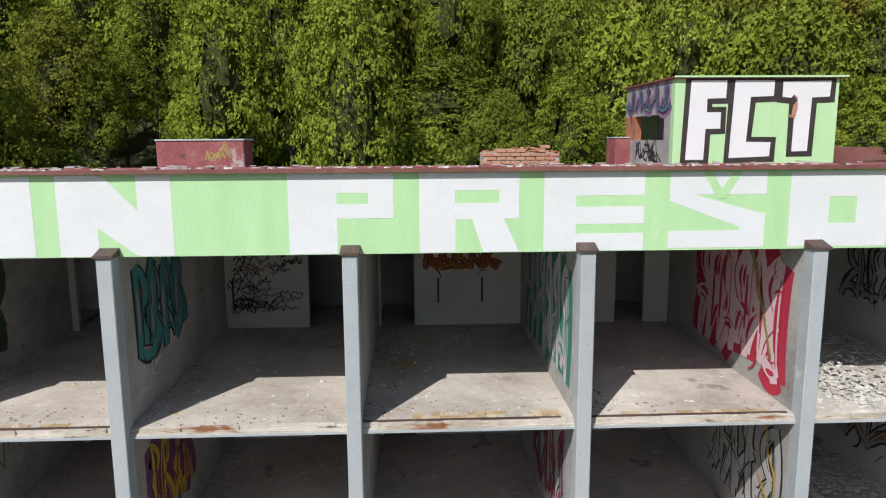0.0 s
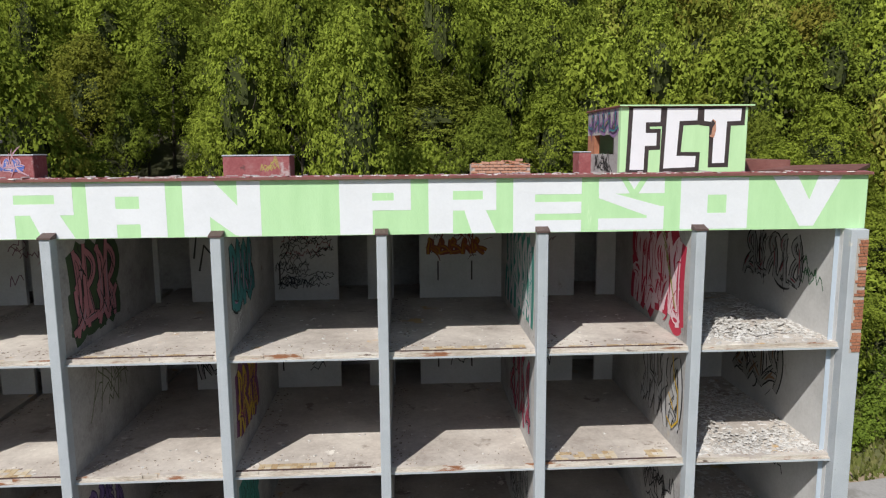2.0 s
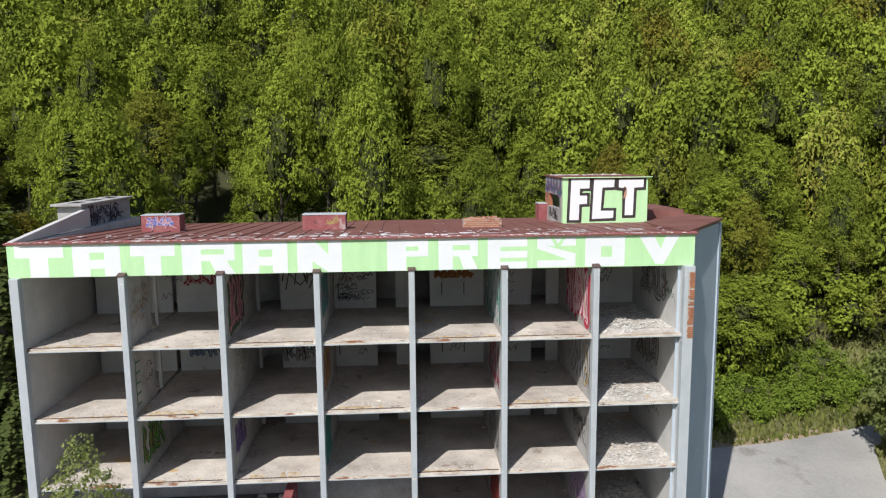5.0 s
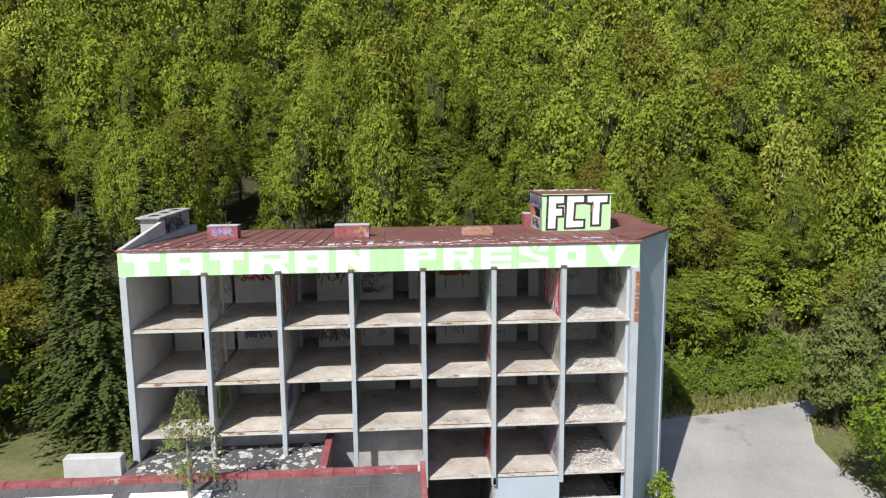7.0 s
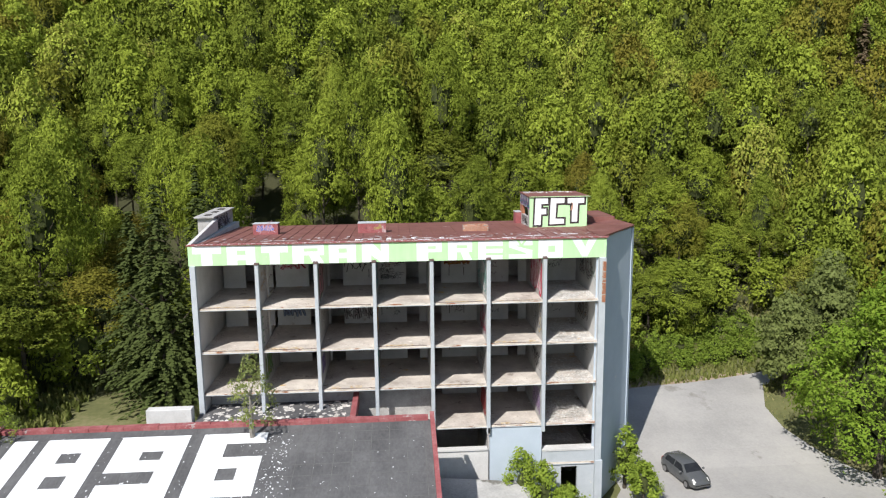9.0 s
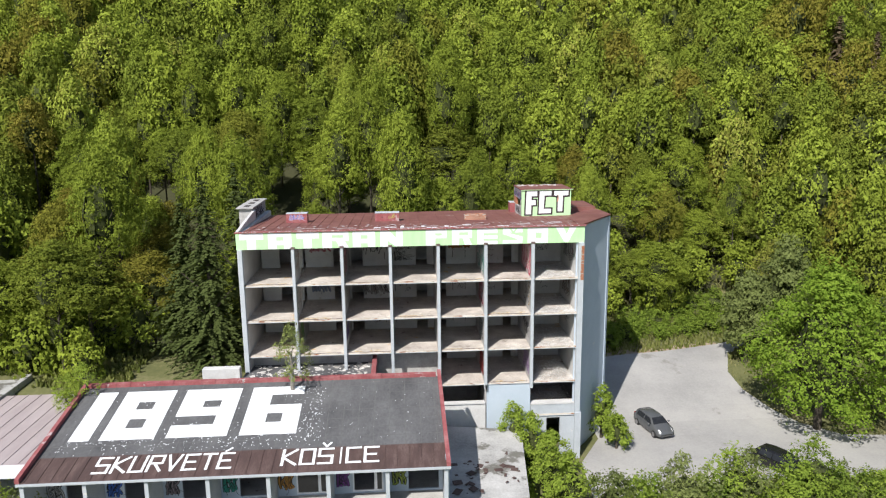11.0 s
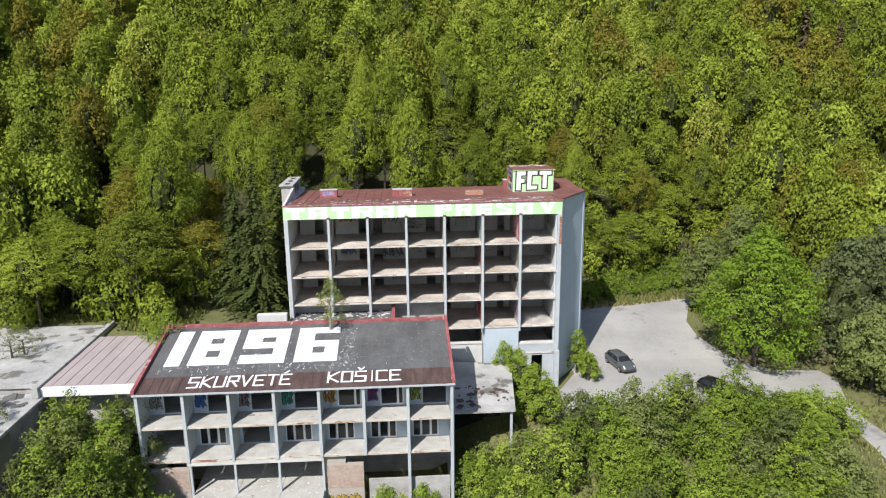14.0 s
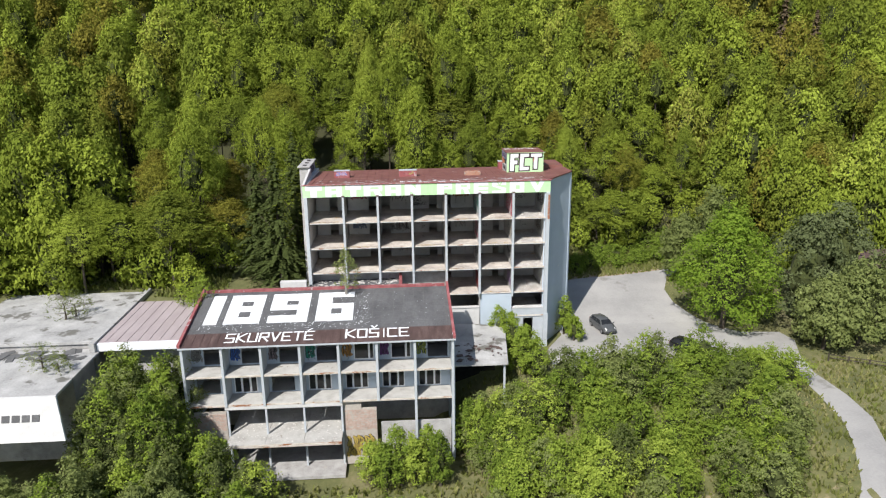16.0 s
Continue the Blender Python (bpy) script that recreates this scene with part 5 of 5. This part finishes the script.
# wooded hillside: one mass of crowns, coarser with distance
def forest():
    r = np.random.RandomState(5)
    near = [crown(50 + k, 1.0, 2.0, 0.0, 24 + 2 * k, 12000, 0.033, clump=(0.26, 0.44), tall=(0.7, 1.0)) for k in range(7)]
    mid = [crown(70 + k, 1.0, 2.0, 0.0, 22 + k, 3500, 0.062, clump=(0.27, 0.46), tall=(0.7, 1.0), spray=5) for k in range(6)]
    low = [crown(80 + k, 1.0, 2.0, 0.0, 22 + k, 1500, 0.09) for k in range(5)]
    core = [shade_core(90 + k, 1.0, 2.0, 0.0) for k in range(4)]
    vs, hs, ins, trunks = [], [], [], bmesh.new()
    protos = []
    for k in range(7):
        t = thing("tree", "spring-green broadleaf tree at the edge of the wood", "tree", "trees of the wood")
        bm = bmesh.new()
        limb(bm, (0, 0, -0.5), (0, 0, 9.5), 0.2, 0.1)
        for q in range(6):
            limb(bm, (0, 0, 5 + q * 0.7), (math.cos(q * 2.4) * 2.2, math.sin(q * 2.4) * 2.2, 7 + q * 0.7), 0.07, 0.03, 5)
        part("trunk", bm, M_BARK, t)
        lift_up = np.array([0, 0, 6.0])
        quads("crown", near[k] * 3.8 + lift_up, L_TREE, t, hue=r.uniform(-0.03, 0.03, len(near[k])))
        quads("branchwork", core[k % 4] * 3.8 + lift_up, M_CROWNSHADE, t)
        protos.append([t, 0])

    def tree(x, y, z, R, H):
        k = r.randint(7)
        m = Matrix.LocRotScale((x, y, z), Euler((r.uniform(-0.06, 0.06), r.uniform(-0.06, 0.06), r.uniform(0, 6.28))), (R / 3.8, R / 3.8, H / 13.6))
        if protos[k][1]:
            copy_thing(protos[k][0], m)
        else:
            protos[k][0].matrix_basis = m
            protos[k][1] = 1

    def add(src, x, y, z, R, V, hv):
        a = r.uniform(0, 6.283)
        ca, sa = math.cos(a), math.sin(a)
        m = np.array([[ca * R, -sa * R, 0], [sa * R, ca * R, 0], [0, 0, V]]).T
        at = np.array([x, y, z])
        vs.append((src @ m + at).astype(np.float32))
        hs.append(np.full(len(src), hv) + r.uniform(-0.03, 0.03, len(src)))
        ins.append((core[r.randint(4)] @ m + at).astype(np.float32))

    gy, row = 4.0, 0
    while gy < 100:
        step = 5.2 + max(0, gy - 50) * 0.01
        row += 1
        gx = -42 - gy * 0.58 + (step / 2 if row % 2 else 0)
        while gx < 66 + gy * 0.78:
            x, y = gx + r.uniform(-2.0, 2.0), gy + r.uniform(-1.8, 1.8)
            gx += step
            edge = 18.5 if x < 27 else 22.5 + 11 * max(0, 1 - abs(x - 48) / 13)
            if x < -1.5:
                edge = 4.5 if x < -11 else 13.5
            if x > 62:
                edge = 12
            if y < edge:
                continue
            z = float(ground_z(x, y))
            R = r.uniform(2.5, 4.4)
            H = r.uniform(10.5, 18)
            if y < edge + 7:
                H *= 0.8
            V = R * r.uniform(1.3, 1.8)
            # tint skewed by place: left edge and middle lighter, flanks darker
            hv = float(np.clip(r.uniform(0, 1) ** (0.5 if x < -1.5 and y < 24 else 0.7 if -25 < x < 40 else 1.3), 0.01, 0.99))
            if y < 45 and -27 < x < 57:
                tree(x, y, z, R, H)
            else:
                add(mid[r.randint(6)] if y < 76 else low[r.randint(5)], x, y, z + H - 2 * V, R, V, hv)
                if y < 50:
                    limb(trunks, (x, y, z - 0.3), (x, y, z + H * 0.7), 0.19, 0.1, 5)
            if y < edge + 12:
                ang = r.uniform(0, 6.283)
                add(low[r.randint(5)], x + 2.4 * math.cos(ang), y - abs(2.4 * math.sin(ang)), z + r.uniform(-0.6, 1.5), r.uniform(1.8, 2.9), r.uniform(1.8, 3.4), 0.3 + 0.6 * hv)
        gy += step * 0.80
    w = thing("hillside_wood", "dense spring-green broadleaf wood covering the hillside", "forest", kind="stuff")
    tagged(quads("crowns", np.concatenate(vs), L_FOREST, w, hue=np.concatenate(hs)), kind="stuff")
    tagged(quads("branchwork", np.concatenate(ins), M_CROWNSHADE, w), kind="stuff")
    tagged(part("trunks", trunks, M_BARK, w), kind="stuff")


forest()

# single trees and shrubs
plant("chestnut_tree", "large rounded deep-green broadleaf tree beside the drive", "tree", 47.4, 3.2, 5.6, 14.8, 11, L_DARK, 60, 21000, 0.16, 0.6, hue=0.5, core=0.8)
for k, (x, y, R, H, leaf, hue) in enumerate(((56.5, 2.5, 5.0, 14.0, L_SPRUCE, 0.45), (60.0, -3.0, 4.4, 9.5, L_OLIVE, 0.6), (55.8, -3.5, 3.6, 8.5, L_OLIVE, 0.65), (62, 5, 4.8, 14, L_SPRUCE, 0.5), (51.5, 17.5, 3.4, 11.5, L_OLIVE, 0.45), (68, 0, 5, 11, L_OLIVE, 0.3), (46.6, 14.6, 2.6, 9.5, L_OLIVE, 0.5))):
    plant("park_tree", "dark olive-green tree at the edge of the drive", "tree", x, y, R, H, 20 + k, leaf, 34, 9000, 0.17, 0.6, hue=hue, droop=0.5, group="dark trees by the drive")
for k, (x, y, R, H) in enumerate(((-4.4, 6.5, 4.0, 16.0), (-7.0, 8.6, 3.6, 14.0), (-3.0, 11.5, 3.4, 17.0))):
    plant("pine_tree", "dark green pine beside the end wall", "tree", x, y, R, H, 40 + k, L_PINE, 16, 3600, 0.15, 0.6, cone=0.75, hue=0.35, droop=0.3, group="pines by the end wall")
for k, (x, y, R, H) in enumerate(((77, 58, 3.2, 15), (82, 60, 3.4, 17), (86.5, 57, 3.0, 14.5))):
    plant("bare_conifer", "brown half-dead conifer standing out of the wood", "tree", x, y, R, H, 45 + k, L_BROWN, 16, 3600, 0.2, 1.5, cone=0.75, hue=0.35, group="brown conifers on the hillside")
r = random.Random(3)
SHRUBS = []
# belt of shrubs below the car park
for k in range(20):
    x = 25.5 + k * 1.15 + r.uniform(-0.5, 0.5)
    SHRUBS.append((x, -9.6 + r.uniform(-1.2, 0.6), r.uniform(1.9, 2.8), r.uniform(4.2, 6.4) if x < 40 else r.uniform(2.6, 3.6)))
for k in range(62):
    x, y = r.uniform(17.0, 44), r.uniform(-22, -11)
    if x > 39:
        y -= 3
    SHRUBS.append((x, y, r.uniform(1.8, 2.9), r.uniform(3.4, 6.0)))
for k in range(26):
    SHRUBS.append((r.uniform(8, 34), r.uniform(-34, -21), r.uniform(1.3, 2.4), r.uniform(2.0, 4.2)))
for k in range(5):
    SHRUBS.append((15.5 + k * 0.9, -12.5 - k * 0.8, r.uniform(1.4, 2.0), r.uniform(5.0, 6.8)))
# mass in front of the annex
for k in range(46):
    x, y = r.uniform(-24, 13), r.uniform(-35, -18.5)
    if -6.5 < x < 5.5 and y > -21.5:
        y -= 6
    SHRUBS.append((x, y, r.uniform(1.6, 2.8), r.uniform(2.6, 4.8)))
for k in range(44):
    SHRUBS.append((r.uniform(-18.0, -10.8), r.uniform(-19, -11.6), r.uniform(1.8, 2.7), r.uniform(9, 12.4)))
for k in range(26):
    SHRUBS.append((r.uniform(-17, -3), r.uniform(-25, -18), r.uniform(1.5, 2.3), r.uniform(4.5, 7.5)))
for k in range(16):
    SHRUBS.append((r.uniform(-16.6, -11.6), r.uniform(-14.5, -12.2), r.uniform(1.7, 2.4), r.uniform(12.0, 13.4)))
for k in range(16):
    SHRUBS.append((r.uniform(-27, -15), r.uniform(-25.5, -22.8), r.uniform(1.6, 2.3), r.uniform(6.5, 8.6)))
for k in range(6):
    SHRUBS.append((6.5 + k * 1.2, -15.6 - r.uniform(0, 1.6), r.uniform(1.0, 1.6), r.uniform(3.6, 6.0)))
for k, (x, y, R, H) in enumerate(SHRUBS):
    leaf = r.choice((L_BUSH, L_BUSH, L_BUSH, L_OLIVE)) if x > 0 else r.choice((L_OLIVE, L_OLIVE, L_OLIVE, L_BUSH))
    plant("shrub", "bushy green shrub growing on the slope", "shrub", x, y, R, H, 100 + k, leaf, 46, 2700, 0.12, 0.2, hue=r.uniform(0.1, 0.8), group="shrubs on the slope")
for k, (x, y, z, R, H) in enumerate(((28.3, 3.2, 0, 1.3, 4.4), (29.0, 1.2, 0, 1.0, 3.0), (21.2, -2.4, -0.5, 1.6, 5.6), (22.4, -3.6, -0.5, 1.4, 5.0), (20.2, -1.2, 0, 1.6, 5.4), (21.8, -6.2, -1, 1.7, 5.2), (23.0, -7.6, -1, 1.9, 5.4))):
    plant("shrub", "leafy shrub growing against the building", "shrub", x, y, R, H, 300 + k, L_BUSH, 20, 2800, 0.11, 0.2, hue=0.45, z=z, group="shrubs at the building")
plant("birch_sapling", "thin birch sapling growing out of the annex roof", "sapling", 3.9, -5.0, 1.25, 4.8, 331, L_OLIVE, 34, 3600, 0.06, 0.1, hue=0.75, bark=M_BIRCH, z=8.85, core=0.25, droop=0.5)
for k, (x, y, z, R, H, lf) in enumerate(((-11.4, -2.8, 6.5, 1.3, 3.6, L_BUSH), (-13.8, -0.2, 6.5, 0.9, 2.0, L_BUSH), (-10.2, -4.4, 8.6, 1.0, 2.4, L_BUSH), (-12.5, 1.0, 6.5, 0.8, 1.4, L_OLIVE), (-24.5, -3.5, 6.5, 2.2, 3.0, L_OLIVE), (-23.9, -2.6, 6.5, 1.7, 2.4, L_OLIVE), (-22.2, -13.5, 5.75, 1.8, 2.3, L_OLIVE), (-20.4, -14.4, 5.75, 1.2, 1.5, L_OLIVE), (-10.9, -5.8, 8.0, 0.8, 1.6, L_BUSH))):
    plant("roof_shrub", "straggly shrub rooted on a flat roof", "shrub", x, y, R, H, 340 + k, lf, 26, 1500, 0.06, 0.0, hue=0.5, z=z, core=0.3, group="shrubs on the roofs")
for k, (x, y, R, H) in enumerate(((40, 27, 1.6, 1.3), (43.5, 28, 1.7, 1.2), (47, 29, 1.8, 1.3), (50.5, 30, 1.8, 1.4), (38, 28.5, 1.5, 1.6), (36, 26, 1.7, 2.2), (45, 30.5, 1.7, 1.6), (49, 32, 1.7, 1.6), (53.5, 27, 2.0, 2.6), (33.5, 24.5, 1.6, 2.4), (41, 31, 2.0, 1.6), (44, 34, 2.0, 1.8), (47, 35, 2.2, 1.7), (50, 35, 2.2, 2.0), (53, 32, 2.2, 2.2), (39, 32, 2.0, 2.0), (42, 36, 2.2, 2.2), (55.5, 29, 2.2, 3.0), (56.5, 24, 2.4, 4.0), (55, 19.5, 2.2, 4.6))):
    y -= 5.5
    plant("low_shrub", "low bright-green bramble on the bank", "shrub", x, y, R, H, 360 + k, L_BUSH, 18, 1800, 0.13, 0.0, hue=0.22, group="brambles on the bank")
plant("maple_sapling", "bright yellow-green young tree at the roadside", "tree", 44.5, -35.5, 2.6, 6.0, 390, L_BUSH, 18, 4000, 0.13, 0.4, hue=0.62)



def grass(name, x0, x1, y0, y1, n, seed, tall, hue, label):
    rs = np.random.RandomState(seed)
    x, y = rs.uniform(x0, x1, n), rs.uniform(y0, y1, n)
    road = np.zeros(n, bool)
    for (ax, ay), (bx, by) in zip(LOT, LOT[1:] + LOT[:1]):
        if ay != by:
            road ^= ((y < ay) != (y < by)) & (x < ax + (y - ay) * (bx - ax) / (by - ay))
    house = ((x > -0.6) & (x < 29) & (y > -3) & (y < 13)) | ((x > -10.6) & (x < 14.5) & (y > -16.5)) | ((x < -18) & (y > -21) & (y < 6))
    x, y = x[~(road | house)], y[~(road | house)]
    c = np.stack([x, y, ground_z(x, y) - 0.03], 1)
    m = len(c)
    out = []
    for k in range(3):
        a = rs.uniform(0, 6.283, m)
        w = np.stack([np.cos(a), np.sin(a), 0 * a], 1) * (tall * rs.uniform(0.12, 0.35, (m, 1)))
        up = np.stack([rs.uniform(-0.5, 0.5, m), rs.uniform(-0.5, 0.5, m), np.ones(m)], 1) * (tall * rs.uniform(0.4, 1.2, (m, 1)))
        out.append(np.stack([c - w, c + w, c + w * 0.5 + up, c - w * 0.3 + up * 0.9], 1))
    v = np.concatenate(out)
    patch = np.sin(v[:, 0, 0] * 0.5) * np.sin(v[:, 0, 1] * 0.6 + 1) * 0.15
    return tagged(quads(name, v, L_GRASS, hue=np.clip(hue + patch + rs.uniform(-0.15, 0.15, len(v)), 0, 1)), label, "grass", kind="stuff")


grass("slope_grass", -30, 62, -48, -6, 17000, 1, 0.5, 0.4, "rough half-dry grass on the slope below the car park")
grass("bank_grass", 28, 70, 15, 38, 8000, 2, 0.5, 0.35, "rough grass on the bank behind the car park")
grass("lot_edge_grass", 43, 66, -30, 24, 6000, 4, 0.2, 0.6, "dry verge grass beside the drive")
grass("terrace_grass", -36, 0, 3, 12, 3000, 3, 0.6, 0.3, "rough grass behind the low buildings")

# ---- cottage and rail fence beyond the drive ----
cot = thing("cottage", "small timber cottage with a brown roof among trees", "cottage")
cz = float(ground_z(72, 13))
part("wall", boxes((69.5, 75, 10.5, 15.5, cz - 0.5, cz + 2.6)), material("dark_timber", ((0.10, 0.055, 0.035), (0.20, 0.11, 0.07)), 2, 14, 0.9, 0.4), cot)
for sgn in (-1, 1):
    bm = bmesh.new()
    prism(bm, [(69.0, 13 + sgn * 3.1, cz + 2.3), (75.5, 13 + sgn * 3.1, cz + 2.3), (75.5, 13, cz + 4.6), (69.0, 13, cz + 4.6)], (0, 0, 0.14))
    part("roof", bm, M_RUST, cot)
part("window", boxes((69.44, 69.5, 12.2, 13.2, cz + 0.9, cz + 1.9)), M_WHITE, cot)
fence = thing("rail_fence", "low weathered wooden rail fence beside the lawn", "fence")
for j in range(6):
    fx, fy = 54.6 + j * 1.7, -6.4 - j * 0.85
    fz = float(ground_z(fx, fy))
    part("post", bevel(boxes((fx - 0.06, fx + 0.06, fy - 0.06, fy + 0.06, fz - 0.2, fz + 0.85)), 0.01), M_BARK, fence)
    if j < 5:
        gx, gy = fx + 1.7, fy - 0.85
        gz = float(ground_z(gx, gy))
        for h in (0.4, 0.75):
            bm = bmesh.new()
            limb(bm, (fx, fy, fz + h), (gx, gy, gz + h), 0.045, 0.045, 6)
            part("rail", bm, M_BARK, fence)

# ---- cars ----
M_CARGREY = material("grey_car_paint", ((0.12, 0.125, 0.13), (0.15, 0.155, 0.16)), 3, 40, 0.25, 0.02, metal=0.4)
M_CARBLACK = material("black_car_paint", ((0.01, 0.01, 0.011), (0.015, 0.015, 0.016)), 3, 40, 0.2, 0.02)
M_TYRE = material("tyre_rubber", ((0.012, 0.012, 0.012), (0.025, 0.025, 0.025)), 5, 40, 0.9, 0.2)
M_RIM = material("alloy", ((0.35, 0.35, 0.36), (0.45, 0.45, 0.46)), 5, 40, 0.35, 0.05, metal=0.9)
M_LAMP = material("lamp_glass", ((0.6, 0.6, 0.6), (0.75, 0.75, 0.75)), 5, 40, 0.1, 0.02)
M_TAIL = material("tail_glass", ((0.3, 0.01, 0.01), (0.4, 0.02, 0.02)), 5, 40, 0.15, 0.02)


def car(x, y, heading, body_mat, label):
    t = thing("car", label, "car", "parked cars")
    t.matrix_basis = pose(x, y, float(ground_z(x, y)) + 0.055, 0, 0, heading)
    # cross sections along the length: position, half width, sill, waist, roof, half roof width
    rows = ((-2.02, 0.62, 0.35, 0.70, 0.78, 0.52), (-1.92, 0.80, 0.22, 0.86, 1.02, 0.62), (-1.60, 0.85, 0.20, 0.92, 1.38, 0.60), (-0.9, 0.87, 0.19, 0.92, 1.47, 0.60), (0.0, 0.87, 0.19, 0.90, 1.47, 0.60), (0.45, 0.87, 0.19, 0.89, 1.34, 0.60),
            (1.05, 0.86, 0.19, 0.87, 0.97, 0.66), (1.6, 0.82, 0.20, 0.78, 0.84, 0.62), (1.95, 0.70, 0.24, 0.62, 0.68, 0.50), (2.05, 0.55, 0.34, 0.52, 0.56, 0.40))
    bm = bmesh.new()
    rings = []
    for px, w, s, wa, ro, rw in rows:
        pts = [(-w * 0.9, s), (-w, s + 0.15), (-w, (s + wa) / 2), (-w * 0.97, wa), (-rw, ro - 0.05), (-rw * 0.8, ro), (rw * 0.8, ro), (rw, ro - 0.05), (w * 0.97, wa), (w, (s + wa) / 2), (w, s + 0.15), (w * 0.9, s)]
        rings.append([bm.verts.new((px, a, b)) for a, b in pts])
    for a, b in zip(rings, rings[1:]):
        for k in range(12):
            bm.faces.new((a[k], a[(k + 1) % 12], b[(k + 1) % 12], b[k]))
    bm.faces.new(rings[0]), bm.faces.new(rings[-1][::-1])
    body = part("body", bm, body_mat, t, smooth=True)

    def skin(name, quadpts, mat, lab=""):
        b2 = bmesh.new()
        c = sum((Vector(p) for p in quadpts), Vector()) / len(quadpts)
        n = (Vector(quadpts[1]) - Vector(quadpts[0])).cross(Vector(quadpts[2]) - Vector(quadpts[0])).normalized()
        if n.dot(c - Vector((0, 0, 0.7))) < 0:
            n = -n
        prism(b2, [Vector(p) - n * 0.01 for p in quadpts], n * 0.022)
        part(name, b2, mat, body, lab)

    skin("windscreen", [(0.98, -0.66, 1.01), (0.98, 0.66, 1.01), (0.42, 0.52, 1.37), (0.42, -0.52, 1.37)], M_DARKMETAL)
    skin("rear_window", [(-1.90, -0.58, 1.06), (-1.90, 0.58, 1.06), (-1.64, 0.5, 1.34), (-1.64, -0.5, 1.34)], M_DARKMETAL)
    for sg in (-1, 1):
        skin("side_window", [(0.80, sg * 0.80, 0.95), (-0.3, sg * 0.81, 0.97), (-0.3, sg * 0.635, 1.37), (0.36, sg * 0.635, 1.32)], M_DARKMETAL)
        skin("side_window", [(-0.4, sg * 0.81, 0.97), (-1.45, sg * 0.79, 0.99), (-1.35, sg * 0.635, 1.35), (-0.4, sg * 0.635, 1.37)], M_DARKMETAL)
        skin("headlight", [(1.62, sg * 0.74, 0.72), (1.92, sg * 0.62, 0.60), (1.90, sg * 0.50, 0.70), (1.62, sg * 0.58, 0.83)], M_LAMP)
        skin("tail_light", [(-1.95, sg * 0.78, 0.72), (-1.95, sg * 0.60, 0.72), (-1.93, sg * 0.60, 0.98), (-1.90, sg * 0.76, 0.98)], M_TAIL)
        part("mirror", bevel(boxes((0.62, 0.78, sg * 0.98 - 0.09, sg * 0.98 + 0.09, 0.93, 1.06)), 0.03), body_mat, body)
        for px in (-1.28, 1.27):
            b2 = bmesh.new()
            bmesh.ops.create_cone(b2, cap_ends=True, segments=20, radius1=0.31, radius2=0.31, depth=0.2, matrix=pose(px, sg * 0.80, 0.31, 90, 0, 0))
            wheel = part("wheel", bevel(b2, 0.02), M_TYRE, t)
            b2 = bmesh.new()
            bmesh.ops.create_cone(b2, cap_ends=True, segments=14, radius1=0.2, radius2=0.2, depth=0.22, matrix=pose(px, sg * 0.80, 0.31, 90, 0, 0))
            part("rim", b2, M_RIM, wheel)
    skin("plate", [(2.0, -0.26, 0.40), (2.0, 0.26, 0.40), (2.03, 0.26, 0.51), (2.03, -0.26, 0.51)], M_WHITE)
    return t


car(33.25, 4.2, -77, M_CARGREY, "dark grey hatchback parked on the worn asphalt")
car(40.6, -3.2, -60, M_CARBLACK, "black car half hidden behind shrubs")
